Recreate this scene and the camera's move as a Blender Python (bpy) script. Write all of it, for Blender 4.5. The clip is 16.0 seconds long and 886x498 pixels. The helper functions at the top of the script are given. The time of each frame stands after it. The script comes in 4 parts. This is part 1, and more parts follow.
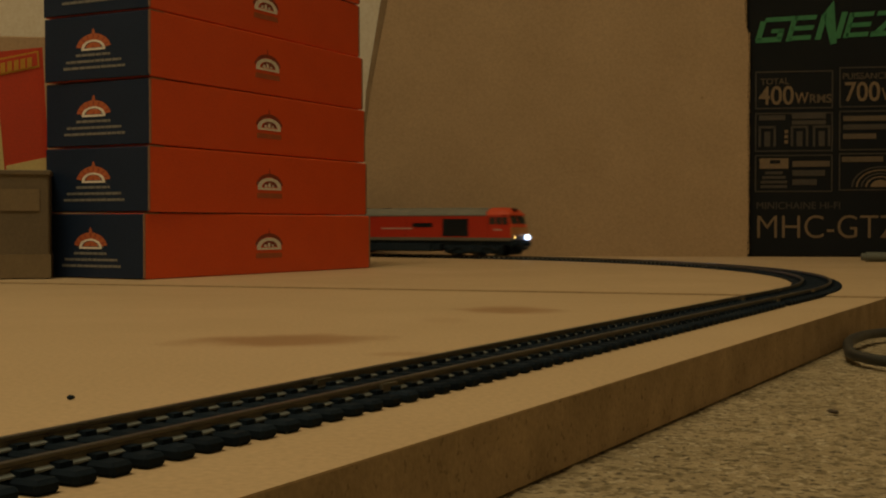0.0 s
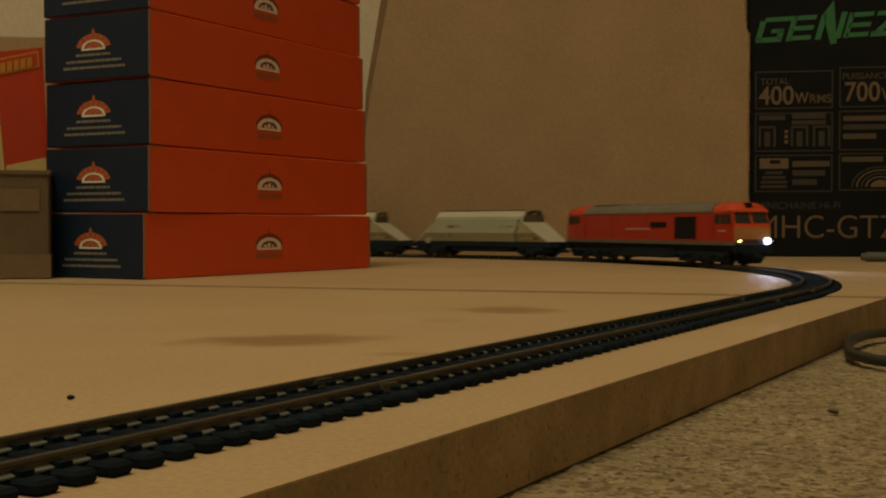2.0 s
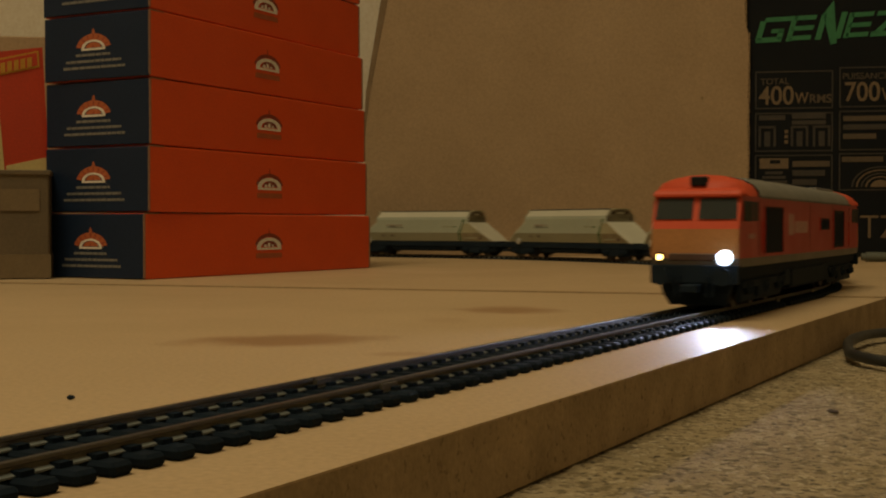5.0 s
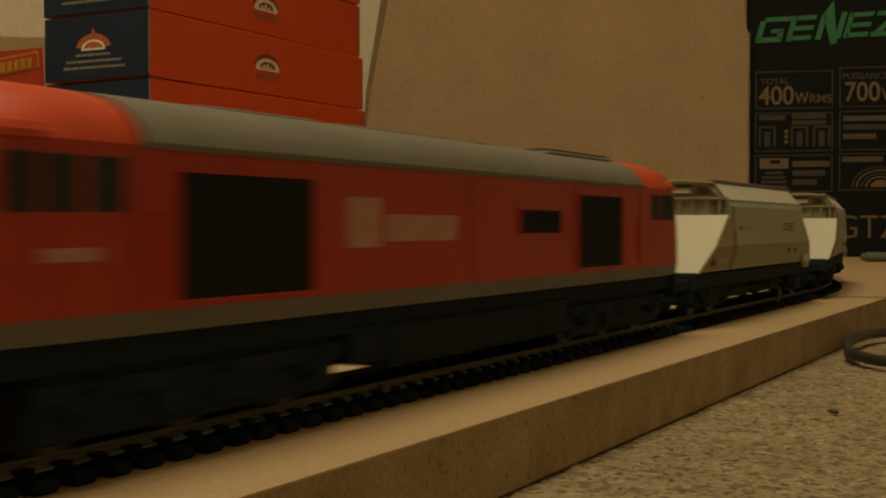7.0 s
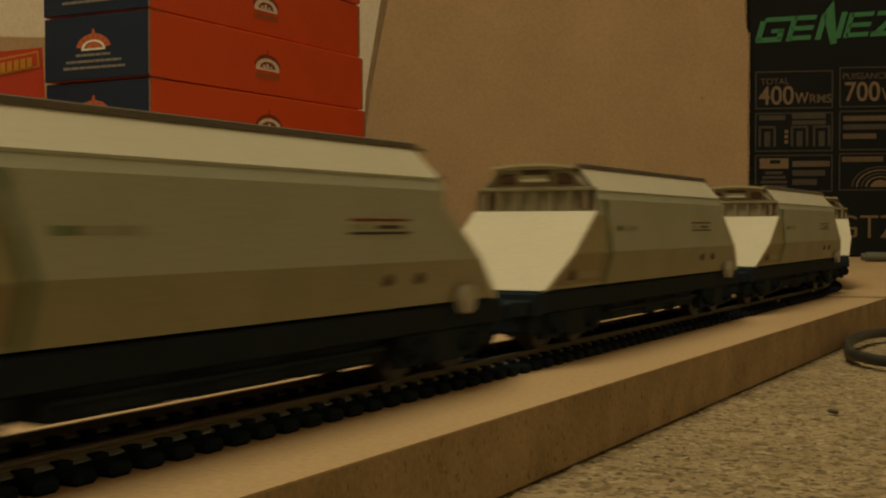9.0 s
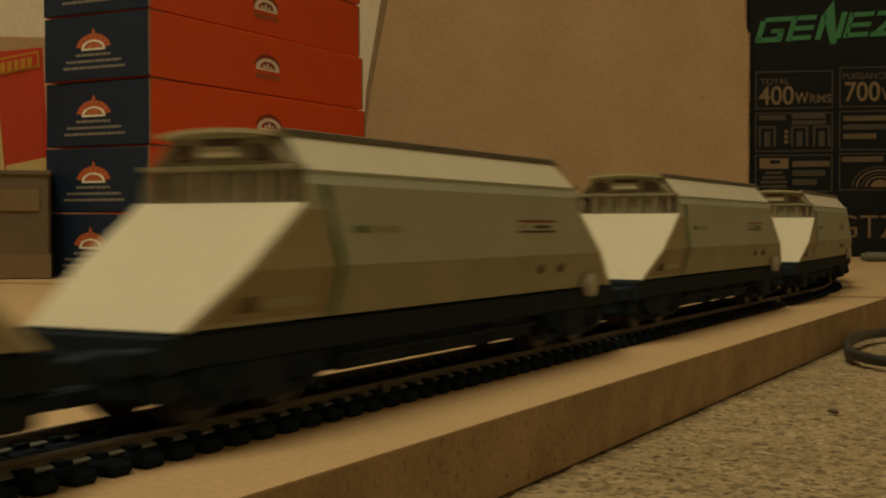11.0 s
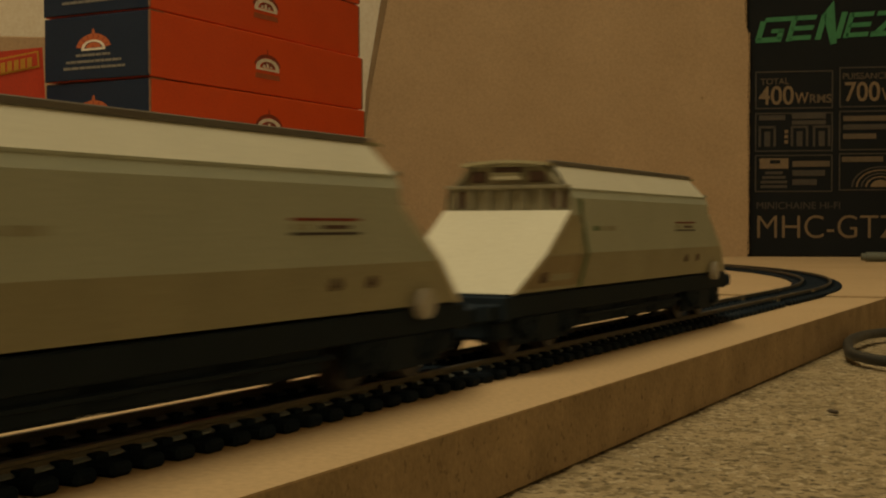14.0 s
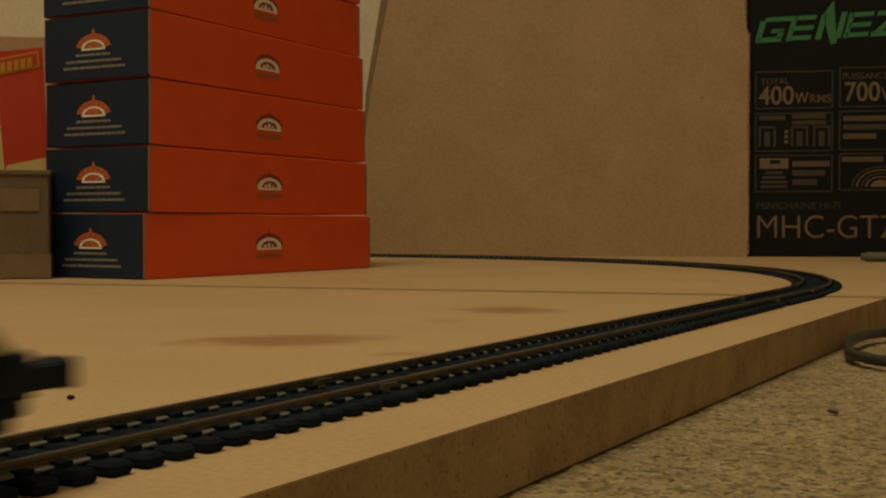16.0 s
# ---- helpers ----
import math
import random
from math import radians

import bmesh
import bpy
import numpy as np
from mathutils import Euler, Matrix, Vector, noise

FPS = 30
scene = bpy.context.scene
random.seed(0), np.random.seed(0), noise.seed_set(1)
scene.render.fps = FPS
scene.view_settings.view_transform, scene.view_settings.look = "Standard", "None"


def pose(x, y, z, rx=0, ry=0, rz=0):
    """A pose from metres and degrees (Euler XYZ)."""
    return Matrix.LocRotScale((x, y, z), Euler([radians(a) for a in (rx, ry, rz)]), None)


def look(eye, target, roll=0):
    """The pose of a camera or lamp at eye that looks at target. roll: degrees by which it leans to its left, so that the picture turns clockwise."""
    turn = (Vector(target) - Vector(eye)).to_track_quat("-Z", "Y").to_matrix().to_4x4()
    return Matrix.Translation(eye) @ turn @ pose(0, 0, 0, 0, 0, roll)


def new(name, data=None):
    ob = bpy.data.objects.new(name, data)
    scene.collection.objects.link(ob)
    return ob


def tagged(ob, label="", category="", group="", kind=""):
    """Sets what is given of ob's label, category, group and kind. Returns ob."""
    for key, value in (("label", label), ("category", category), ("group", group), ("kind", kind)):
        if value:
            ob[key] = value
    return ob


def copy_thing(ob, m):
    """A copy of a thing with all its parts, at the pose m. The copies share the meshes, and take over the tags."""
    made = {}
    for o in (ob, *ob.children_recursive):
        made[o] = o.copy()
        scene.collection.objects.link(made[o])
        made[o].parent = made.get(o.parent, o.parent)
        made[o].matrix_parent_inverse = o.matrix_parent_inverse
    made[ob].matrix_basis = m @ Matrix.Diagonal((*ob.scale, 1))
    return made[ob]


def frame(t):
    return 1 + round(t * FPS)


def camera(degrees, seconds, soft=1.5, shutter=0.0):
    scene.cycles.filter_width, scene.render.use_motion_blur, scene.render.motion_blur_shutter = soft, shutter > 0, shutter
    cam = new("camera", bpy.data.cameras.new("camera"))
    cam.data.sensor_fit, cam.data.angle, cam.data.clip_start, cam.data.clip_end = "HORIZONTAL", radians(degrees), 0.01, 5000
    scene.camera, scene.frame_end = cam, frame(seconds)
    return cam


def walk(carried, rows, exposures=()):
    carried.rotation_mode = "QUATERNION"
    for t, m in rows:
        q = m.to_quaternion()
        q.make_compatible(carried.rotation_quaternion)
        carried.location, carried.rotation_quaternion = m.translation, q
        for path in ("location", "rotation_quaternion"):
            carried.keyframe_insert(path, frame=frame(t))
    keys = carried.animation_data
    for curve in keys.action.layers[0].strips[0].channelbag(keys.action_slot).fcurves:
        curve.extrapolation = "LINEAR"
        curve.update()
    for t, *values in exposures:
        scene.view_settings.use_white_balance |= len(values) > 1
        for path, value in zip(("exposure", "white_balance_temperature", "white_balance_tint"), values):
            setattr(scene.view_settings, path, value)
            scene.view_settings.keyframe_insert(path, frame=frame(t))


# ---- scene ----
cam = camera(39.34, 16.0, soft=2.1, shutter=0.9)
EYE_Z = 0.03491
STILL = look((0, 0, EYE_Z), (0, 1, EYE_Z - 0.018367))
walk(cam, [(0.0, STILL), (16.0, STILL)],
     exposures=((0.0, 0.0), (4.2, 0.05), (6.5, 0.02), (7.0, 0.27), (8.0, 0.38), (14.5, 0.38), (15.3, 0.36), (16.0, 0.22)))

# ---- light ----
world = bpy.data.worlds.new("world")
scene.world = world
world.use_nodes = True
world.node_tree.nodes["Background"].inputs[0].default_value = (1.0, 0.72, 0.42, 1)
world.node_tree.nodes["Background"].inputs[1].default_value = 0.0


def ceiling_glow(x, y, z, size, watts):
    data = bpy.data.lights.new("ceiling_lamp", "AREA")
    data.shape, data.size, data.energy = "DISK", size, watts
    data.color = (1.0, 0.83, 0.52)
    ob = new("ceiling_lamp", data)
    ob.matrix_world = pose(x, y, z)
    return ob


ceiling_glow(-0.45, -0.25, 2.3, 1.0, 26.0)

# ---- the railway's plan ----
TRACK_TURN = radians(28.054)
ALONG = Vector((math.sin(TRACK_TURN), math.cos(TRACK_TURN), 0))
ACROSS = Vector((-math.cos(TRACK_TURN), math.sin(TRACK_TURN), 0))
NEAR, CURVE_START, RADIUS, RAIL_TOP = 0.1342, 0.6171, 0.5715, 0.0041
CENTRE = ACROSS * (NEAR + RADIUS) + ALONG * CURVE_START
ARC = math.pi * RADIUS


def on_track(s, side=0.0):
    """A point of the track s metres along it, side metres towards the inside of the curve."""
    if s <= CURVE_START:
        return ACROSS * (NEAR + side) + ALONG * s
    if s <= CURVE_START + ARC:
        a = (s - CURVE_START) / RADIUS
        return CENTRE + (ALONG * math.sin(a) - ACROSS * math.cos(a)) * (RADIUS - side)
    return CENTRE + ACROSS * (RADIUS - side) - ALONG * (s - CURVE_START - ARC)


# ---- materials ----
def material(name, colour, rough=0.6, metal=0.0, second=None, scale=60.0, fine=900.0, spread=0.5, bump=0.1,
             depth=0.0004, coat=0.0, random_tint=0.0, spec=0.5):
    m = bpy.data.materials.new(name)
    m.use_nodes = True
    t = m.node_tree
    b = t.nodes["Principled BSDF"]
    link = t.links.new
    co = t.nodes.new("ShaderNodeTexCoord")
    big, small = t.nodes.new("ShaderNodeTexNoise"), t.nodes.new("ShaderNodeTexNoise")
    for node, sc, det in ((big, scale, 4.0), (small, fine, 3.0)):
        node.inputs["Scale"].default_value = sc
        node.inputs["Detail"].default_value = det
        link(co.outputs["Object"], node.inputs["Vector"])
    ramp = t.nodes.new("ShaderNodeMapRange")
    ramp.inputs[1].default_value, ramp.inputs[2].default_value = 0.5 - spread / 2, 0.5 + spread / 2
    link(big.outputs["Fac"], ramp.inputs[0])
    mix = t.nodes.new("ShaderNodeMixRGB")
    mix.inputs[1].default_value = (*colour, 1)
    mix.inputs[2].default_value = (*(second or [c * 0.8 for c in colour]), 1)
    link(ramp.outputs[0], mix.inputs[0])
    grain = t.nodes.new("ShaderNodeMixRGB")
    grain.blend_type = "OVERLAY"
    grain.inputs[0].default_value = 0.25
    link(mix.outputs[0], grain.inputs[1])
    link(small.outputs["Fac"], grain.inputs[2])
    out = grain.outputs[0]
    if random_tint:
        info = t.nodes.new("ShaderNodeObjectInfo")
        hsv = t.nodes.new("ShaderNodeHueSaturation")
        mr = t.nodes.new("ShaderNodeMapRange")
        mr.inputs[3].default_value, mr.inputs[4].default_value = 1 - random_tint, 1 + random_tint
        link(info.outputs["Random"], mr.inputs[0])
        link(mr.outputs[0], hsv.inputs["Value"])
        link(out, hsv.inputs["Color"])
        out = hsv.outputs[0]
    link(out, b.inputs["Base Color"])
    rr = t.nodes.new("ShaderNodeMapRange")
    rr.inputs[3].default_value, rr.inputs[4].default_value = max(rough - 0.1, 0.03), min(rough + 0.1, 1)
    link(big.outputs["Fac"], rr.inputs[0])
    link(rr.outputs[0], b.inputs["Roughness"])
    b.inputs["Metallic"].default_value = metal
    b.inputs["Specular IOR Level"].default_value = spec
    b.inputs["Coat Weight"].default_value = coat
    if bump:
        bp = t.nodes.new("ShaderNodeBump")
        bp.inputs["Strength"].default_value, bp.inputs["Distance"].default_value = bump, depth
        link(small.outputs["Fac"], bp.inputs["Height"])
        link(bp.outputs[0], b.inputs["Normal"])
    m["mix"] = mix.name
    return m


def glow(name, colour, strength):
    m = bpy.data.materials.new(name)
    m.use_nodes = True
    b = m.node_tree.nodes["Principled BSDF"]
    b.inputs["Base Color"].default_value = (*colour, 1)
    b.inputs["Emission Color"].default_value = (*colour, 1)
    b.inputs["Emission Strength"].default_value = strength
    return m


def stained(m, spots, colour):
    """Adds soft brown stains of the given (x, y, half length, half width, strength) to a material."""
    t = m.node_tree
    link = t.links.new
    base = t.nodes[m["mix"]]
    after = [l.to_socket for l in base.outputs[0].links]
    co = t.nodes.new("ShaderNodeTexCoord")
    wob = t.nodes.new("ShaderNodeTexNoise")
    wob.inputs["Scale"].default_value = 45
    link(co.outputs["Object"], wob.inputs["Vector"])
    last = base.outputs[0]
    for x, y, a, b, k in spots:
        mp = t.nodes.new("ShaderNodeMapping")
        mp.vector_type = "TEXTURE"
        mp.inputs["Location"].default_value = (x, y, 0)
        mp.inputs["Rotation"].default_value = (0, 0, radians(14))
        mp.inputs["Scale"].default_value = (a, b, 1)
        link(co.outputs["Object"], mp.inputs["Vector"])
        ln = t.nodes.new("ShaderNodeVectorMath")
        ln.operation = "LENGTH"
        link(mp.outputs[0], ln.inputs[0])
        ad = t.nodes.new("ShaderNodeMath")
        ad.operation = "MULTIPLY_ADD"
        link(wob.outputs["Fac"], ad.inputs[0])
        ad.inputs[1].default_value = 0.9
        link(ln.outputs["Value"], ad.inputs[2])
        mr = t.nodes.new("ShaderNodeMapRange")
        mr.interpolation_type = "SMOOTHSTEP"
        mr.inputs[1].default_value, mr.inputs[2].default_value = 1.55, 0.85
        mr.inputs[3].default_value, mr.inputs[4].default_value = 0, k
        link(ad.outputs[0], mr.inputs[0])
        mx = t.nodes.new("ShaderNodeMixRGB")
        mx.inputs[2].default_value = (*colour, 1)
        link(mr.outputs[0], mx.inputs[0])
        link(last, mx.inputs[1])
        last = mx.outputs[0]
    for s in after:
        link(last, s)
    return m


def specked(m, scale, low, high, colour, strength):
    """Adds small flecks of another colour."""
    t = m.node_tree
    link = t.links.new
    after = [l.to_socket for l in t.nodes[m["mix"]].outputs[0].links]
    co, n = t.nodes.new("ShaderNodeTexCoord"), t.nodes.new("ShaderNodeTexNoise")
    n.inputs["Scale"].default_value, n.inputs["Detail"].default_value = scale, 2.0
    link(co.outputs["Object"], n.inputs["Vector"])
    mr = t.nodes.new("ShaderNodeMapRange")
    mr.inputs[1].default_value, mr.inputs[2].default_value = low, high
    mr.inputs[3].default_value, mr.inputs[4].default_value = 0, strength
    link(n.outputs["Fac"], mr.inputs[0])
    mx = t.nodes.new("ShaderNodeMixRGB")
    mx.inputs[2].default_value = (*colour, 1)
    link(mr.outputs[0], mx.inputs[0])
    link(t.nodes[m["mix"]].outputs[0], mx.inputs[1])
    for s in after:
        link(mx.outputs[0], s)
    m["mix"] = mx.name
    return m


M_BOARD = stained(material("hardboard_top", (0.50, 0.36, 0.20), 0.6, second=(0.44, 0.31, 0.165), scale=9, fine=700, bump=0.15),
                  [(-0.05, 0.379, 0.034, 0.024, 0.8), (0.028, 0.516, 0.025, 0.026, 0.75), (-0.0105, 0.3385, 0.012, 0.007, 0.4),
                   (0.0, 0.46, 0.012, 0.02, 0.25)], (0.27, 0.14, 0.055))
M_CHIP = specked(specked(material("chipboard_edge", (0.44, 0.318, 0.175), 0.95, second=(0.28, 0.20, 0.105), scale=75, fine=800, bump=0.35, depth=0.0007),
                         560, 0.60, 0.72, (0.10, 0.065, 0.032), 0.55), 340, 0.60, 0.74, (0.40, 0.285, 0.155), 0.55)
M_CARPET = material("carpet", (0.375, 0.295, 0.172), 1.0, second=(0.25, 0.196, 0.112), scale=55, fine=650, bump=0.8, depth=0.0018, spec=0.1)
for flecks in ((300, 0.52, 0.62, (0.155, 0.12, 0.065), 0.8), (520, 0.57, 0.64, (0.07, 0.055, 0.035), 0.8), (430, 0.58, 0.66, (0.52, 0.44, 0.29), 0.55)):
    specked(M_CARPET, *flecks)
M_WALL = material("cream_wall_paint", (0.72, 0.64, 0.50), 0.8, scale=4, fine=250, spread=1.0, bump=0.1)
M_CEIL = material("ceiling_paint", (0.8, 0.78, 0.72), 0.9, scale=4, fine=250, bump=0.05)
M_CARD = material("corrugated_card", (0.38, 0.262, 0.143), 0.75, second=(0.33, 0.225, 0.12), scale=14, fine=350, bump=0.07)
M_CARD_EDGE = material("card_edge", (0.36, 0.25, 0.13), 0.9, scale=200, fine=900, bump=0.5)
# the card's colour darkened to stand for shade at the curled edge
M_CARD_SHADED = material("shaded_card_back", (0.22, 0.148, 0.078), 0.85, second=(0.18, 0.12, 0.062), scale=40, fine=400, bump=0.1)
M_OLDCARD = material("brown_packing_card", (0.125, 0.092, 0.05), 0.8, second=(0.092, 0.068, 0.037), scale=20, fine=500, bump=0.2)
M_TAPE = material("parcel_tape", (0.17, 0.122, 0.064), 0.45, scale=60, bump=0.05)
M_RED = material("red_card", (0.70, 0.078, 0.006), 0.42, second=(0.63, 0.066, 0.006), scale=25, fine=700, bump=0.06, coat=0.1)
# red card darkened for a box that stands in shadow
M_RED_SHADED = material("shaded_red_card", (0.46, 0.040, 0.010), 0.5, second=(0.40, 0.034, 0.009), scale=25, fine=700, bump=0.06)
M_NAVY = material("navy_card", (0.0095, 0.0195, 0.044), 0.55, second=(0.013, 0.024, 0.052), scale=30, fine=600, bump=0.06, spec=0.2)
M_SCUFF = material("worn_card_edge", (0.30, 0.17, 0.10), 0.9, scale=300, bump=0.3)
M_INK_WHITE = material("white_ink", (0.80, 0.75, 0.66), 0.6, scale=300, bump=0)
M_INK_GREY = material("grey_ink", (0.205, 0.20, 0.18), 0.6, scale=300, bump=0)
M_INK_ORANGE = material("orange_ink", (0.46, 0.115, 0.035), 0.6, scale=300, bump=0)
M_INK_DARKRED = material("dark_red_ink", (0.22, 0.03, 0.012), 0.6, scale=300, bump=0)
M_CAPTION = material("faded_caption_ink", (0.40, 0.10, 0.03), 0.6, scale=250, bump=0)
M_YELLOW = material("yellow_ink", (0.50, 0.25, 0.02), 0.55, scale=200, bump=0)
M_CREAMCARD = material("cream_card", (0.60, 0.47, 0.19), 0.6, scale=60, bump=0.05)
M_BLACKCARD = material("black_card", (0.0052, 0.0068, 0.0082), 0.6, second=(0.0078, 0.0096, 0.0115), scale=18, fine=500, bump=0.08, spec=0.15)
M_INK_GREEN = material("green_ink", (0.03, 0.19, 0.075), 0.5, scale=120, bump=0)
M_INK_TAN = material("tan_ink", (0.165, 0.112, 0.058), 0.6, scale=250, bump=0)
M_INK_MID = material("faded_tan_ink", (0.095, 0.068, 0.038), 0.6, scale=250, bump=0)
M_INK_DIM = material("dim_ink", (0.044, 0.036, 0.026), 0.6, scale=250, bump=0)
M_SLEEPER = material("black_plastic", (0.0070, 0.0120, 0.0180), 0.7, second=(0.010, 0.017, 0.025), scale=200, fine=2500, bump=0.2, random_tint=0.3, spec=0.06)
M_RAIL = material("tarnished_rail_steel", (0.078, 0.068, 0.043), 0.6, 0.2, second=(0.118, 0.102, 0.066), scale=120, fine=1500, bump=0.2)
M_RAILTOP = material("polished_rail_head", (0.10, 0.095, 0.085), 0.45, 0.7, second=(0.06, 0.055, 0.05), scale=150, bump=0.05)
M_RAILFOOT = material("grey_rail_foot", (0.25, 0.275, 0.26), 0.5, 0.3, second=(0.15, 0.165, 0.155), scale=150, bump=0.05)
M_LOCO_RED = material("red_model_paint", (0.42, 0.026, 0.008), 0.38, second=(0.37, 0.022, 0.008), scale=40, fine=1800, bump=0.03)
M_LOCO_BRIGHT = material("bright_red_model_paint", (0.60, 0.07, 0.016), 0.62, second=(0.52, 0.058, 0.014), scale=40, fine=1800, bump=0.03)
M_LOCO_GREY = material("grey_roof_paint", (0.20, 0.19, 0.15), 0.55, second=(0.15, 0.145, 0.115), scale=50, fine=1800, bump=0.05)
M_SOLE = material("grey_sole_paint", (0.14, 0.125, 0.10), 0.5, scale=50, bump=0.03)
M_LOCO_YELLOW = material("yellow_warning_paint", (0.42, 0.185, 0.06), 0.45, scale=50, bump=0.03)
M_BLACK = material("black_underframe_plastic", (0.013, 0.020, 0.028), 0.7, second=(0.018, 0.027, 0.037), scale=80, fine=1500, bump=0.2, spec=0.06)
M_RECESS = material("dark_door_recess", (0.0075, 0.0085, 0.0095), 0.6, scale=80, bump=0.1, spec=0.2)
M_GLASS = material("smoked_window_plastic", (0.03, 0.035, 0.03), 0.5, scale=30, bump=0.0, spec=0.15)
# hopper paint in three tones: plain, paler as lit, darker as shaded
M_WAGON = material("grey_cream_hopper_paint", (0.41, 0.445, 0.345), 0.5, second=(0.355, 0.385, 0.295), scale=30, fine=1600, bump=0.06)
M_WAGON_LIGHT = material("lit_hopper_paint", (0.56, 0.545, 0.425), 0.5, second=(0.50, 0.48, 0.365), scale=30, fine=1600, bump=0.06)
M_WAGON_LOW = material("shaded_hopper_paint", (0.315, 0.305, 0.20), 0.55, second=(0.255, 0.245, 0.16), scale=40, fine=1600, bump=0.08)
M_BAY = material("tan_weathered_paint", (0.385, 0.355, 0.215), 0.6, second=(0.31, 0.275, 0.16), scale=90, fine=1600, bump=0.08)
M_BAY_LOW = material("rusty_weathered_paint", (0.31, 0.265, 0.155), 0.6, second=(0.21, 0.165, 0.09), scale=140, fine=1600, bump=0.08)
# darkened to stand for the shadow under the roof lip
M_END = material("shaded_end_paint", (0.235, 0.215, 0.135), 0.7, second=(0.165, 0.145, 0.085), scale=120, fine=1600, bump=0.1)
M_WAGON_GREEN = material("green_stripe_paint", (0.022, 0.105, 0.018), 0.5, scale=60, bump=0.03)
M_STEEL = material("wheel_steel", (0.05, 0.047, 0.045), 0.5, 0.3, scale=200, bump=0.05)
M_WHITEPART = material("off_white_plastic", (0.46, 0.44, 0.37), 0.45, scale=100, bump=0.02)
M_LAMP_WHITE = glow("white_headlamp", (0.66, 0.74, 1.0), 2300.0)
# weak extra emitter that stands for the headlamp's glow seen from the side
M_LAMP_RING = glow("added_lamp_glow", (0.62, 0.79, 1.0), 5.0)
M_LAMP_AMBER = glow("amber_marker_lamp", (1.0, 0.60, 0.17), 9.0)
M_LINT = material("dark_lint", (0.07, 0.052, 0.034), 0.95, scale=300, bump=0.1)
M_LATCH = material("dark_brown_fitting", (0.075, 0.038, 0.025), 0.6, scale=200, bump=0.1)
M_CABLE = material("black_cable_rubber", (0.024, 0.026, 0.023), 0.45, scale=200, bump=0.05)
M_GREYTUBE = material("grey_plastic", (0.115, 0.125, 0.095), 0.5, scale=90, bump=0.05)


# ---- mesh helpers ----
def part(name, bm, mat, parent=None, label="", smooth=False):
    me = bpy.data.meshes.new(name)
    bm.normal_update()
    bm.to_mesh(me)
    bm.free()
    me.materials.append(mat)
    if smooth:
        for p in me.polygons:
            p.use_smooth = True
    ob = new(name, me)
    ob.parent = parent
    if label:
        ob["label"] = label
    return ob


def holder(name, m=None):
    ob = new(name)
    ob.empty_display_size = 0.01
    if m is not None:
        ob.matrix_basis = m
    return ob


def block(bm, x0, x1, y0, y1, z0, z1, bevel=0.0):
    vs = [bm.verts.new((x, y, z)) for x in (x0, x1) for y in (y0, y1) for z in (z0, z1)]
    fs = [bm.faces.new([vs[i] for i in q]) for q in ((0, 1, 3, 2), (4, 6, 7, 5), (0, 4, 5, 1), (2, 3, 7, 6), (0, 2, 6, 4), (1, 5, 7, 3))]
    if bevel:
        es = list({e for f in fs for e in f.edges})
        bmesh.ops.bevel(bm, geom=es, offset=bevel, segments=1, affect="EDGES")
    return bm


def boxed(*a, **k):
    return block(bmesh.new(), *a, **k)


def prism(points, z0, z1, bm=None):
    """A flat outline in x and y, raised from z0 to z1."""
    bm = bm or bmesh.new()
    lo, hi = [bm.verts.new((x, y, z0)) for x, y in points], [bm.verts.new((x, y, z1)) for x, y in points]
    bm.faces.new(hi)
    bm.faces.new(lo[::-1])
    for i in range(len(points)):
        j = (i + 1) % len(points)
        bm.faces.new((lo[i], lo[j], hi[j], hi[i]))
    bmesh.ops.recalc_face_normals(bm, faces=bm.faces)
    return bm


def rod(bm, p, q, r, n=10):
    p, q = Vector(p), Vector(q)
    m = Matrix.Translation((p + q) / 2) @ (q - p).to_track_quat("Z", "Y").to_matrix().to_4x4()
    bmesh.ops.create_cone(bm, cap_ends=True, segments=n, radius1=r, radius2=r, depth=(q - p).length, matrix=m)
    return bm


def sweep(path, section, bm=None, closed=False):
    """Sweeps a closed section (side, up) along points with given side vectors: path is a list of (point, side vector)."""
    bm = bm or bmesh.new()
    rings = [[bm.verts.new(p + v * a + Vector((0, 0, b))) for a, b in section] for p, v in path]
    k = len(section)
    for r0, r1 in zip(rings, rings[1:]):
        for i in range(k):
            bm.faces.new((r0[i], r0[(i + 1) % k], r1[(i + 1) % k], r1[i]))
    bm.faces.new(rings[0])
    bm.faces.new(rings[-1][::-1])
    bmesh.ops.recalc_face_normals(bm, faces=bm.faces)
    return bm


def lettering(body, size, mat, parent, m, name="lettering", lift=0.0002, bold=0.0):
    """Raised print in the built-in font, turned into a mesh; m places its left end, x along the line, y up, z out."""
    cu = bpy.data.curves.new(name, "FONT")
    cu.body, cu.size, cu.extrude, cu.offset = body, size, lift, bold * size
    tmp = bpy.data.objects.new(name, cu)
    scene.collection.objects.link(tmp)
    me = bpy.data.meshes.new_from_object(tmp.evaluated_get(bpy.context.evaluated_depsgraph_get()))
    bpy.data.objects.remove(tmp)
    me.materials.clear()
    me.materials.append(mat)
    ob = new(name, me)
    ob.parent = parent
    ob.matrix_basis = m
    return ob


# ---- the room ----
FLOOR = -0.0145


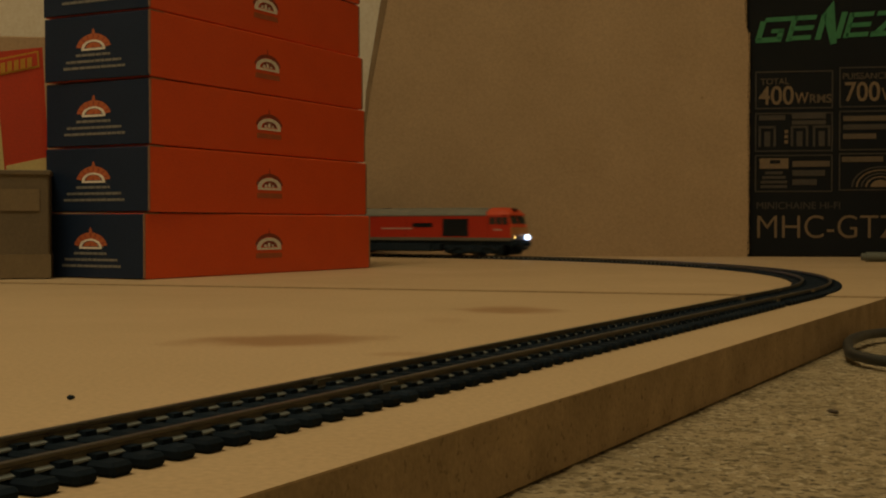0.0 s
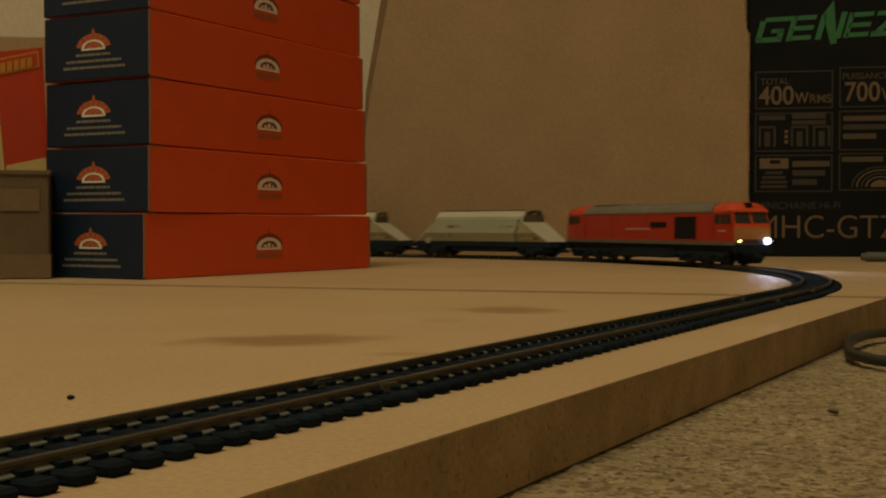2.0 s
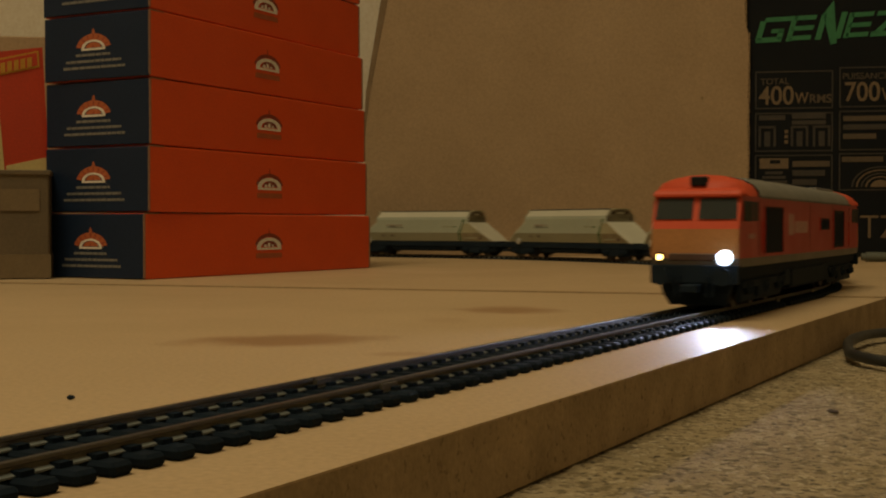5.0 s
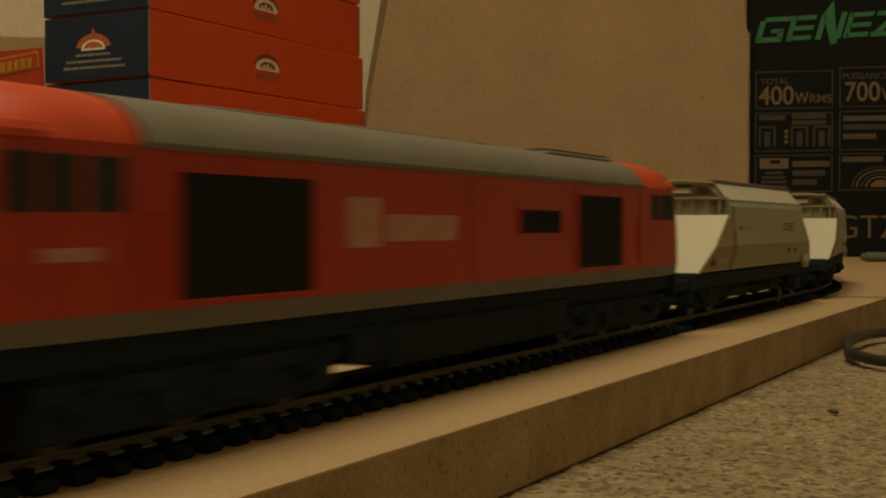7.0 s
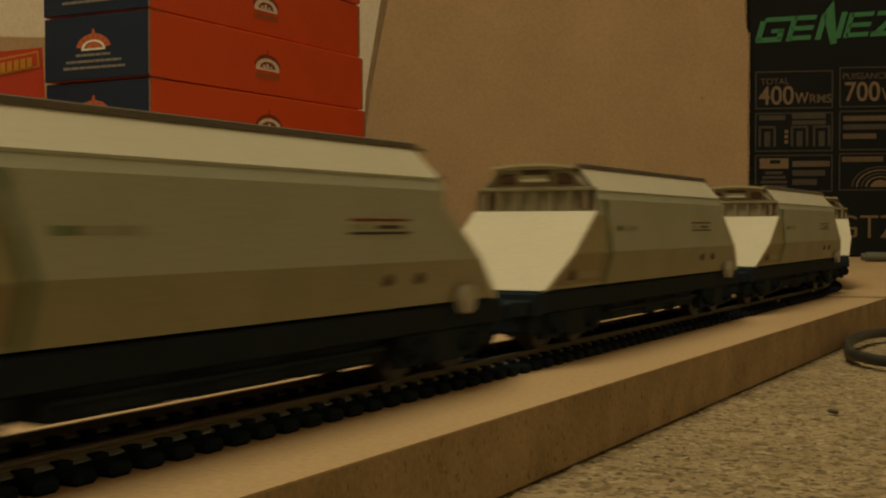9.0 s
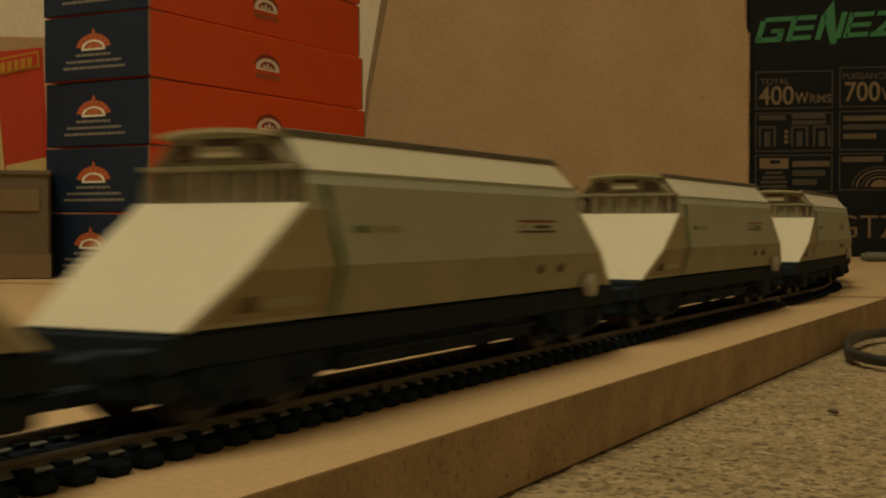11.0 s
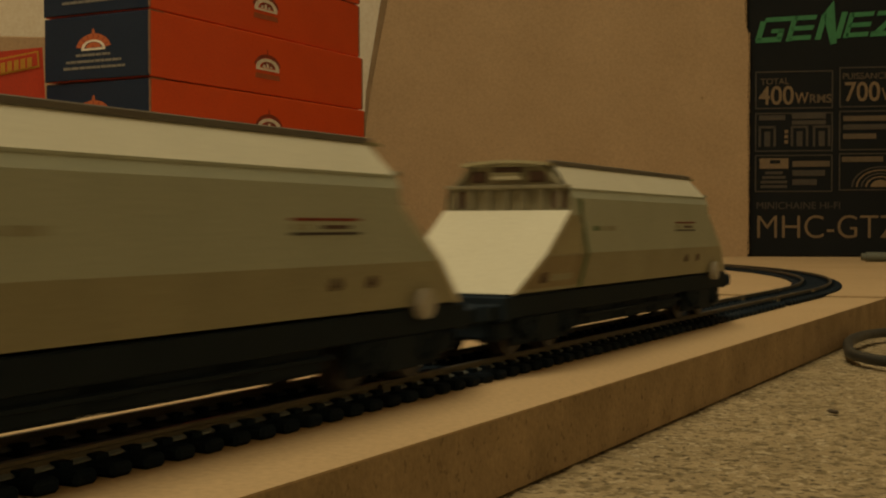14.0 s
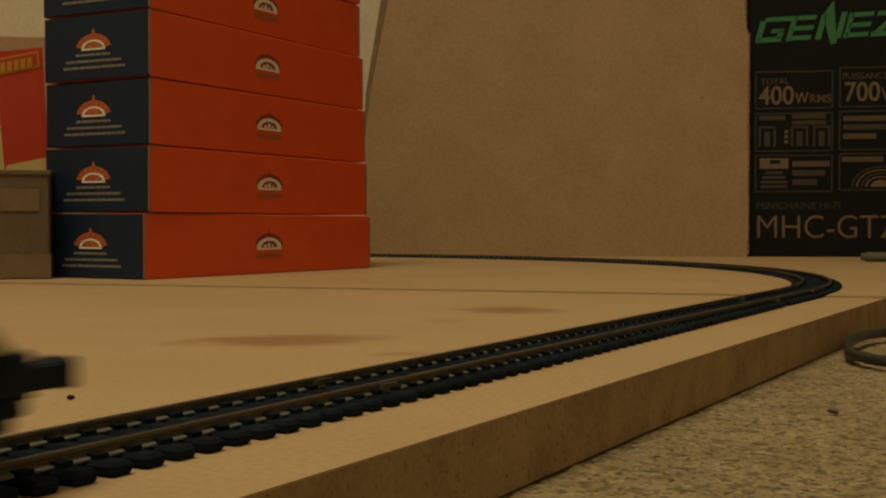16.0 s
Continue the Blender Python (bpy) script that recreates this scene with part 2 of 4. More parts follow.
def room():
    tagged(part("floor", boxed(-1.9, 1.9, -1.6, 2.0, FLOOR - 0.05, FLOOR - 0.004), M_CARPET), "beige speckled carpet floor of the room", "floor", kind="structure")
    for name, b in (("wall_north", (-1.9, 1.9, 1.75, 1.85)), ("wall_south", (-1.9, 1.9, -1.7, -1.6)), ("wall_west", (-1.9, -1.8, -1.6, 1.75)), ("wall_east", (1.8, 1.9, -1.6, 1.75))):
        tagged(part(name, boxed(*b, FLOOR, 2.4), M_WALL), "plain cream painted room wall", "wall", kind="structure")
    tagged(part("ceiling", boxed(-1.9, 1.9, -1.7, 1.85, 2.4, 2.5), M_CEIL), "plain off-white painted ceiling", "ceiling", kind="structure")


def carpet_pile():
    """The worn pile beside the board: a finely uneven sheet."""
    bm = bmesh.new()
    nx, ny, x0, y0, x1, y1 = 330, 300, -0.16, 0.12, 0.56, 0.86
    rows = []
    for j in range(ny + 1):
        row = []
        for i in range(nx + 1):
            x, y = x0 + (x1 - x0) * i / nx, y0 + (y1 - y0) * j / ny
            h = 0.0003 * noise.noise((x * 90, y * 90, 1.0)) + 0.0005 * noise.noise((x * 380, y * 380, 5.0))
            row.append(bm.verts.new((x, y, FLOOR - 0.0007 + h)))
        rows.append(row)
    for j in range(ny):
        for i in range(nx):
            bm.faces.new((rows[j][i], rows[j][i + 1], rows[j + 1][i + 1], rows[j + 1][i]))
    tagged(part("carpet", bm, M_CARPET, smooth=True), "worn speckled beige carpet pile beside the board", "carpet", kind="stuff")


room()
carpet_pile()

# ---- the baseboards ----
EDGE0, EDGE = Vector((0.008, 0.220, 0)), Vector((math.sin(radians(28.65)), math.cos(radians(28.65)), 0))
JOINT, JOINT_WAY = Vector((0.2148, 0.6010, 0)), Vector((-0.953, 0.304, 0))


FAR_TOP = 0.0008  # the far board lies a little proud of the near one


def baseboard(name, outline, label, top=0.0):
    thing = holder(name)
    tagged(thing, label, "baseboard", "layout boards")
    part("core", prism(outline, FLOOR, top - 0.00035), M_CHIP, thing, "raw chipboard core with rough brown edge")
    part("top_skin", prism(outline, top - 0.00035, top), M_BOARD, thing, "smooth pale brown board face with brown stains")
    return thing


def flat(*ps):
    return [(p.x, p.y) for p in ps]


gap = EDGE * 0.0005
baseboard("baseboard", flat(EDGE0 - EDGE * 0.75, JOINT - gap, JOINT + JOINT_WAY * 1.5 - gap, Vector((-1.25, -0.35, 0))),
          "pale brown chipboard layout board with stains, lying on carpet")
baseboard("baseboard", flat(JOINT + gap, EDGE0 + EDGE * 1.40, Vector((0.9, 1.62, 0)), Vector((-1.2, 1.62, 0)), JOINT + JOINT_WAY * 1.5 + gap),
          "pale brown chipboard layout board butted to the next one", FAR_TOP)


# ---- stacked red boxes ----
def red_box(m, cap_shift):
    """A long card box: local x along its length, y across, z up; its near end is at x = 0."""
    L, W, H = 0.260, 0.0902, 0.0427
    thing = holder("locomotive_box", m)
    tagged(thing, "long red card model box with navy end, stacked", "box", "stack of model boxes")
    part("sleeve", boxed(0.0012, L - 0.0012, -W, 0, 0.0002, H - 0.0003, bevel=0.0007), M_RED, thing, "red printed card sleeve")
    part("end_flap", boxed(-0.0004, 0.0016, -W + 0.0004, -0.0006, 0.0004, H - 0.0006, bevel=0.0006), M_NAVY, thing, "navy blue card end flap")
    part("end_flap", boxed(L - 0.0016, L + 0.0002, -W + 0.0004, -0.0006, 0.0004, H - 0.0006, bevel=0.0006), M_NAVY, thing, "navy blue card end flap")
    # worn corners of the near end
    bm = bmesh.new()
    block(bm, -0.0002, 0.0012, -W - 0.0001, -W + 0.0005, 0.001, H - 0.001)
    block(bm, 0.0002, 0.014, -W - 0.0001, -W + 0.0004, H - 0.0008, H - 0.0001)
    part("worn_edge", bm, M_SCUFF, thing, "scuffed pale card edge")
    part("worn_edge", boxed(L - 0.0014, L + 0.0001, -W - 0.0001, -W + 0.0005, 0.001, H - 0.001), M_SCUFF, thing, "scuffed pale card edge")
    # crest on the end: fan of rays over a pale arch
    def arch(cx, cz, r0, r1, a0, a1, k=12, sq=0.8):
        return [(cx + r * math.cos(a), cz + sq * r * math.sin(a)) for r, aa in ((r0, (a0, a1)), (r1, (a1, a0))) for a in [aa[0] + (aa[1] - aa[0]) * i / k for i in range(k + 1)]]

    def plate(points, at, mat, name, out):
        bm = bmesh.new()
        bm.faces.new([bm.verts.new(at(u, v)) for u, v in points])
        r = bmesh.ops.extrude_face_region(bm, geom=bm.faces[:])
        bmesh.ops.translate(bm, verts=[v for v in r["geom"] if isinstance(v, bmesh.types.BMVert)], vec=out)
        bmesh.ops.recalc_face_normals(bm, faces=bm.faces)
        return part(name, bm, mat, thing)

    end = lambda u, v: (-0.0005, -W / 2 - u, v)
    c = 0.0012 + cap_shift
    up, off = H * 0.475, (-0.00015, 0, 0)
    crest_at = lambda u, v: end(-c + (u + c) * 0.84, up + (v - up) * 0.82)
    plate(arch(-c, up - 0.001, 0.0108, 0.0180, 0.22, math.pi - 0.22, sq=0.72), crest_at, M_INK_ORANGE, "crest_fan", off)
    for i in range(7):
        a = 0.45 + i * (math.pi - 0.9) / 6
        q = [(-c + r * math.cos(a + d), up - 0.001 + 0.72 * r * math.sin(a + d)) for r, d in ((0.0116, -0.025), (0.0173, -0.018), (0.0173, 0.018), (0.0116, 0.025))]
        plate(q, crest_at, M_INK_DARKRED, "crest_ray", (-0.0003, 0, 0))
    plate([(-c - 0.0016, up + 0.0112), (-c - 0.0013, up + 0.0144), (-c, up + 0.0160), (-c + 0.0013, up + 0.0144), (-c + 0.0016, up + 0.0112)], crest_at, M_INK_ORANGE, "crest_tip", off)
    plate(arch(-c, up, 0.0094, 0.0120, 0.0, math.pi, sq=0.58), crest_at, M_INK_WHITE, "crest_arch", (-0.00035, 0, 0))
    plate([(-c - 0.0120, up - 0.0012), (-c + 0.0120, up - 0.0012), (-c + 0.0120, up + 0.0004), (-c - 0.0120, up + 0.0004)], crest_at, M_INK_WHITE, "crest_base", (-0.00035, 0, 0))
    plate(arch(-c, up + 0.0008, 0.0006, 0.0078, 0.0, math.pi, sq=0.55), crest_at, M_INK_ORANGE, "crest_motif", off)
    plate([(-c - 0.001, up + 0.0008), (-c + 0.0008, up + 0.0008), (-c + 0.0002, up + 0.003)], crest_at, M_INK_DARKRED, "crest_motif", (-0.0004, 0, 0))
    # three lines of small print, broken into words
    rng = random.Random(11)
    for row, (x0, x1) in enumerate(((-0.0150, 0.0140), (-0.0235, 0.0235), (-0.0260, 0.0265))):
        z, x = H * 0.365 - row * 0.0041, x0
        while x < x1 - 0.001:
            w = min(rng.uniform(0.0028, 0.0062), x1 - x)
            part("print_line", boxed(-0.00065, -0.0003, -W / 2 + c - x - w, -W / 2 + c - x, z, z + 0.0016), M_INK_GREY, thing)
            x += w + 0.0007
    # crest on the long side
    side = lambda u, v: (L * 0.49 + u, -W - 0.0001, v)
    o2 = (0, -0.00015, 0)
    up = H * 0.44
    plate(arch(0, up, 0.0125, 0.0165, 0.2, math.pi - 0.2, sq=0.62), side, M_INK_DARKRED, "crest_fan", o2)
    plate([(-0.0008, up + 0.0095), (0, up + 0.0140), (0.0008, up + 0.0095)], side, M_INK_DARKRED, "crest_tip", o2)
    plate(arch(0, up, 0.0098, 0.0143, 0.0, math.pi, sq=0.50), side, M_INK_WHITE, "crest_arch", (0, -0.0003, 0))
    plate([(-0.0140, up - 0.0016), (0.0140, up - 0.0016), (0.0140, up - 0.0001), (-0.0140, up - 0.0001)], side, M_INK_WHITE, "crest_base", (0, -0.0003, 0))
    plate(arch(0.0008, up + 0.0006, 0.0008, 0.0084, 0.0, math.pi, sq=0.50), side, M_INK_DARKRED, "crest_motif", o2)
    for a, b, h in ((-0.0062, -0.0030, 0.0022), (-0.0018, 0.0012, 0.0034), (0.0028, 0.0052, 0.0020)):
        plate([(a, up + 0.0004), (b, up + 0.0004), (b - 0.0006, up + h), (a + 0.0006, up + h)], side, M_INK_WHITE, "crest_motif", (0, -0.00035, 0))
    part("caption_bar", boxed(L * 0.49 - 0.0148, L * 0.49 + 0.0148, -W - 0.0003, -W, up - 0.0075, up - 0.0040), M_CAPTION, thing)
    return thing


BOX_CORNER = Vector((-0.1895, 0.7855, 0))
BOX_TURN = 60.0
for k, (dx, dy, turn) in enumerate(((0, 0, 0), (0.0030, 0.001, 1.5), (0.0036, 0.0022, 2.0), (0.0036, 0.0012, 2.5), (0.0034, 0.0022, 3.1), (0.0018, 0.003, 2.6))):
    # local y = -W is the long side towards the camera, so step the origin back by the width
    m = Matrix.Translation(BOX_CORNER + Vector((dx, dy, FAR_TOP + k * 0.0431))) @ pose(0, 0, 0, 0, 0, BOX_TURN + turn) @ pose(0, 0.0902, 0)
    red_box(m, 0.0004 * (k % 3))


# ---- the boxes behind, at the side ----
def carton():
    thing = holder("packing_carton", pose(-0.254, 0.800, FAR_TOP, 0, 0, 14))
    tagged(thing, "brown taped cardboard packing carton on the board", "carton")
    part("body", boxed(-0.22, 0.0, 0, 0.16, 0, 0.069, bevel=0.001), M_OLDCARD, thing)
    part("tape_strip", boxed(-0.221, 0.0008, -0.0006, 0.1, 0.0008, 0.016), M_TAPE, thing, "glossy brown parcel tape strip")
    part("carton_label", boxed(-0.03, -0.006, -0.0008, 0.001, 0.044, 0.058), M_TAPE, thing, "torn brown paper label")
    part("lid_flap", boxed(-0.22, 0.001, -0.0012, 0.08, 0.067, 0.0702, bevel=0.0005), M_OLDCARD, thing, "folded card lid flap")


def yellow_red_box():
    thing = holder("rolling_stock_box", pose(-0.2665, 0.835, FAR_TOP + 0.0702, 0, 0, 24))
    tagged(thing, "red and yellow card model box standing on the carton", "box")

    def face(points, mat, name, d, label=""):
        bm = bmesh.new()
        lo, hi = [bm.verts.new((x, 0.0, z)) for x, z in points], [bm.verts.new((x, -d, z)) for x, z in points]
        bm.faces.new(hi)
        for i in range(len(points)):
            j = (i + 1) % len(points)
            bm.faces.new((lo[i], lo[j], hi[j], hi[i]))
        bmesh.ops.recalc_face_normals(bm, faces=bm.faces)
        return part(name, bm, mat, thing, label)

    def slab(points, y0, y1):
        bm = prism(points, y0, y1)
        bmesh.ops.rotate(bm, verts=bm.verts, cent=(0, 0, 0), matrix=Matrix.Rotation(radians(90), 3, "X"))
        return bm

    # the shadow over this box is carried by its darker red
    part("body", slab([(-0.15, 0.0), (0.0015, 0.0), (-0.0025, 0.084), (-0.15, 0.060)], -0.05, 0.0), M_RED_SHADED, thing)
    face([(-0.026, 0.0005), (0.0012, 0.0005), (0.0008, 0.0105), (-0.026, 0.0042)], M_CREAMCARD, "yellow_band", 0.0010, "pale yellow wedge along the base")
    face([(-0.06, 0.0558), (-0.0045, 0.0705), (-0.0050, 0.0815), (-0.06, 0.0672)], M_YELLOW, "title_panel", 0.0005, "dull yellow title panel")
    face([(-0.058, 0.0576), (-0.0058, 0.0716), (-0.0062, 0.0802), (-0.058, 0.0660)], M_RED_SHADED, "title_field", 0.0008)
    for i in range(8):
        x = -0.0095 - i * 0.0042
        z = 0.0712 + (x + 0.0058) * 0.262
        face([(x - 0.003, z - 0.0006), (x, z), (x, z + 0.0068), (x - 0.003, z + 0.0060)], M_YELLOW, "title_bar", 0.0012)
    face([(-0.15, 0.0005), (-0.027, 0.0005), (-0.0315, 0.055), (-0.15, 0.024)], M_CREAMCARD, "picture_panel", 0.0006, "cream picture panel")
    for z0, z1 in ((0.017, 0.021), (0.030, 0.0345), (0.040, 0.043)):
        face([(-0.15, z0), (-0.0305, z0), (-0.0308, z1), (-0.15, z1)], M_BLACKCARD, "picture_bar", 0.0010)


carton()
yellow_red_box()


def behind_carton():
    thing = holder("beige_carton", pose(-0.42, 1.12, FAR_TOP, 0, 0, 8))
    tagged(thing, "plain beige cardboard carton standing at the back", "carton")
    part("body", boxed(-0.3, 0.16, 0, 0.14, 0, 0.206, bevel=0.001), M_CARD, thing)


behind_carton()


# ---- cardboard backscene and hi-fi carton ----
def backscene():
    thing = holder("cardboard_sheet")
    tagged(thing, "plain brown corrugated cardboard sheet standing upright", "cardboard sheet")
    rng = random.Random(4)
    yaw = math.atan2(-0.05, 0.42)
    outline = [(-0.0945, 0.0), (-0.0948, 0.146), (-0.0928, 0.189), (-0.0750, 0.2956), (-0.052, 0.44), (0.335, 0.44)]
    z = 0.44
    while z > 0.01:
        z -= 0.004 + rng.random() * 0.012
        outline.append((0.3352 + rng.uniform(-0.0005, 0.0005) + (0.0038 if z < 0.255 else 0), max(z, 0)))
    outline[-1] = (0.3390, 0.0)
    bm = prism(outline, -0.002, 0.002)
    ob = part("sheet", bm, M_CARD, thing)
    ob.matrix_basis = Matrix.Translation((0.0035, 1.425, FAR_TOP)) @ pose(0, 0, 0, 90, 0, math.degrees(yaw))
    # the sheet's curled-back side, a darker strip with its shade put into the colour
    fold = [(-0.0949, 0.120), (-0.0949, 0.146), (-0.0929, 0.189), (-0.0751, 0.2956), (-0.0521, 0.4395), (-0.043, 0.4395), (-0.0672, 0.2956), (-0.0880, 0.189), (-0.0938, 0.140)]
    strip = part("curled_edge", prism(fold[::-1], 0.0021, 0.0027), M_CARD_SHADED, thing, "curled cardboard edge, darkened for its shade")
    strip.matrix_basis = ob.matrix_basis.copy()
    # fluted edge at the torn side
    bm = bmesh.new()
    for i in range(60):
        z0 = 0.004 + i * 0.0065
        step = 0.0 if z0 < 0.25 else -0.0038
        rod(bm, (0.3410 + step + rng.uniform(-0.0004, 0.0004), 1.3850, z0), (0.3412 + step + rng.uniform(-0.0004, 0.0005), 1.3850, z0 + 0.0058), 0.0010, 6)
    part("fluted_edge", bm, M_CARD_EDGE, thing, "frayed fluted cardboard edge")
    bm = bmesh.new()
    block(bm, 0.2885, 0.2910, 1.3880, 1.3900, 0.177, 0.1800)
    part("scuff_mark", bm, M_CARD_EDGE, thing)


backscene()


def hifi_carton():
    m = Matrix.Translation((0.3395, 1.396, FAR_TOP)) @ pose(0, 0, 0, 0, 0, -9)
    thing = holder("hifi_carton", m)
    tagged(thing, "large black printed hi-fi carton standing on the board", "carton")
    part("body", boxed(0, 0.46, 0, 0.34, 0, 0.42, bevel=0.002), M_BLACKCARD, thing)
    k = 0.6365e-3

    def X(px):
        return (px - 1322) * k * 0.985

    def Z(py):
        return (456 - py) * k

    def bar(x0, y0, x1, y1, mat, name="print_bar", d=0.0006):
        return part(name, boxed(X(x0), X(x1), -d, 0.0004, Z(y1), Z(y0)), mat, thing)

    def slab(points, mat, name):
        bm = bmesh.new()
        bm.faces.new([bm.verts.new((X(a), -0.0006, Z(b))) for a, b in points])
        return part(name, bm, mat, thing)

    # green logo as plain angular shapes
    y0, y1 = 36, 80
    def lean(x, y):
        return (x + (y1 - y) * 0.28, y - (x - 1340) * 0.035)
    def para(a, b, ya, yb):
        slab([lean(a, ya), lean(b, ya), lean(b, yb), lean(a, yb)], M_INK_GREEN, "logo_stroke")
    para(1346, 1392, y0, y0 + 8); para(1338, 1348, y0 + 6, y1 - 4); para(1340, 1384, y1 - 9, y1); para(1374, 1384, y0 + 22, y1 - 4); para(1362, 1384, y0 + 21, y0 + 28)
    for ya in (y0, y0 + 18, y1 - 9):
        para(1396, 1434, ya, ya + 8)
    para(1392, 1401, y0, y1)
    para(1442, 1452, y0, y1); para(1476, 1486, y0 - 2, y1)
    slab([lean(1444, y0), lean(1456, y0 - 24), lean(1482, y1 + 8), lean(1472, y1 + 10)], M_INK_GREEN, "logo_stroke")
    for ya in (y0, y0 + 18, y1 - 9):
        para(1494, 1532, ya, ya + 8)
    para(1490, 1499, y0, y1)
    para(1538, 1580, y0, y0 + 8); para(1536, 1578, y1 - 9, y1)
    slab([lean(1566, y0 + 6), lean(1580, y0 + 6), lean(1552, y1 - 6), lean(1538, y1 - 6)], M_INK_GREEN, "logo_stroke")

    # printed panels with thin frames
    for (a, b, c, d) in ((1340, 130, 1474, 196), (1340, 203, 1474, 271), (1340, 277, 1474, 342), (1485, 125, 1640, 195), (1485, 201, 1640, 270), (1485, 275, 1640, 340)):
        for q in ((a, b, c, b + 2), (a, d - 2, c, d), (a, b, a + 2, d), (c - 2, b, c, d)):
            bar(*q, M_INK_DIM, "panel_rule")
    at = lambda x, y: Matrix.Translation((X(x), -0.0004, Z(y))) @ pose(0, 0, 0, 90, 0, 0)
    lettering("TOTAL", 11 * k / 0.72, M_INK_MID, thing, at(1349, 153))
    lettering("400", 33 * k / 0.72, M_INK_TAN, thing, at(1346, 188) @ Matrix.Diagonal((0.88, 1, 1, 1)), bold=0.012)
    lettering("W", 20 * k / 0.72, M_INK_TAN, thing, at(1409, 187) @ Matrix.Diagonal((0.78, 1, 1, 1)), bold=0.010)
    lettering("RMS", 15 * k / 0.72, M_INK_MID, thing, at(1433, 186), bold=0.018)
    lettering("PUISSANCE", 11 * k / 0.72, M_INK_MID, thing, at(1490, 146))
    lettering("700", 34 * k / 0.72, M_INK_TAN, thing, at(1493, 184) @ Matrix.Diagonal((0.86, 1, 1, 1)), bold=0.012)
    lettering("W", 21 * k / 0.72, M_INK_TAN, thing, at(1557, 183) @ Matrix.Diagonal((0.78, 1, 1, 1)), bold=0.010)
    lettering("MINICHAINE HI-FI", 13 * k / 0.72, M_INK_DIM, thing, at(1342, 372))
    lettering("MHC-GTZ", 42 * k / 0.72, M_INK_TAN, thing, at(1340, 423) @ Matrix.Diagonal((0.93, 1, 1, 1)), bold=-0.008)
    # small print too small to read, and little device drawings
    bar(1347, 207, 1392, 216, M_INK_DIM); bar(1404, 205, 1462, 214, M_INK_DIM); bar(1404, 217, 1462, 224, M_INK_DIM)
    for a in (1346, 1402, 1440):
        bar(a, 226, a + 30, 230, M_INK_DIM); bar(a, 226, a + 4, 262, M_INK_DIM); bar(a + 26, 226, a + 30, 262, M_INK_DIM); bar(a + 10, 236, a + 20, 262, M_INK_DIM)
    for b in (233, 242, 251):
        bar(1391, b, 1397, b + 6, M_INK_TAN)
    bar(1348, 283, 1398, 301, M_INK_TAN)
    bar(1366, 286, 1384, 292, M_BLACKCARD, d=0.001)
    for b, w in ((306, 30), (314, 40), (322, 46), (330, 46)):
        bar(1373 - w / 2, b, 1373 + w / 2, b + 5, M_INK_DIM)
    for b, w in ((288, 64), (304, 56), (320, 42)):
        bar(1405, b, 1405 + w, b + 10, M_INK_MID if b == 288 else M_INK_DIM)
    for b, w in ((210, 74), (225, 76), (241, 56)):
        bar(1492, b, 1492 + w, b + 9, M_INK_DIM if b == 225 else M_INK_MID)
    bar(1490, 281, 1560, 290, M_INK_MID)
    for i, r in enumerate((50, 42, 34, 26, 17)):
        bm = bmesh.new()
        n = 20
        for j in range(n):
            a0, a1 = math.pi * j / n, math.pi * (j + 1) / n
            inner = r - 3 if r > 20 else 0.5
            pts = [(1556 + rr * math.cos(a), 334 - 0.72 * rr * math.sin(a)) for rr, a in ((r, a0), (r, a1), (inner, a1), (inner, a0))]
            bm.faces.new([bm.verts.new((X(u), -0.0006, Z(v))) for u, v in pts])
        part("ring_drawing", bm, M_INK_TAN if r < 20 or i % 2 else M_INK_DIM, thing)


hifi_carton()


# ---- small loose things ----
def cable():
    thing = holder("cable_loop")
    tagged(thing, "black rubber cable loop lying on the carpet", "cable")
    cu = bpy.data.curves.new("cable", "CURVE")
    cu.dimensions, cu.bevel_depth, cu.bevel_resolution, cu.resolution_u = "3D", 0.0020, 4, 8
    pts = [(0.42, 0.60, 0), (0.30, 0.575, 0), (0.232, 0.556, 0), (0.193, 0.535, 0.0006), (0.1655, 0.499, 0.001), (0.1535, 0.468, 0), (0.1485, 0.440, 0), (0.1555, 0.4215, 0), (0.178, 0.416, 0), (0.22, 0.42, 0), (0.30, 0.44, 0), (0.42, 0.43, 0)]
    sp = cu.splines.new("BEZIER")
    sp.bezier_points.add(len(pts) - 1)
    for b, p in zip(sp.bezier_points, pts):
        b.co = (p[0], p[1], FLOOR + 0.003 + p[2])
        b.handle_left_type = b.handle_right_type = "AUTO"
    tmp = bpy.data.objects.new("cable", cu)
    scene.collection.objects.link(tmp)
    me = bpy.data.meshes.new_from_object(tmp.evaluated_get(bpy.context.evaluated_depsgraph_get()))
    bpy.data.objects.remove(tmp)
    me.materials.clear()
    me.materials.append(M_CABLE)
    ob = new("sheath", me)
    ob.parent = thing


def lump(name, x, y, z, r, mat, label, category, stretch=(1, 1, 1), seed=1):
    bm = bmesh.new()
    bmesh.ops.create_icosphere(bm, subdivisions=2, radius=r)
    for v in bm.verts:
        v.co *= 1 + 0.35 * noise.noise(v.co / r * 1.7 + Vector((seed, 0, 0)))
        v.co = Vector((v.co.x * stretch[0], v.co.y * stretch[1], v.co.z * stretch[2]))
    low = min(v.co.z for v in bm.verts)
    ob = part(name, bm, mat)
    ob.matrix_basis = pose(x, y, z - low, 0, 0, seed * 37)
    return tagged(ob, label, category)


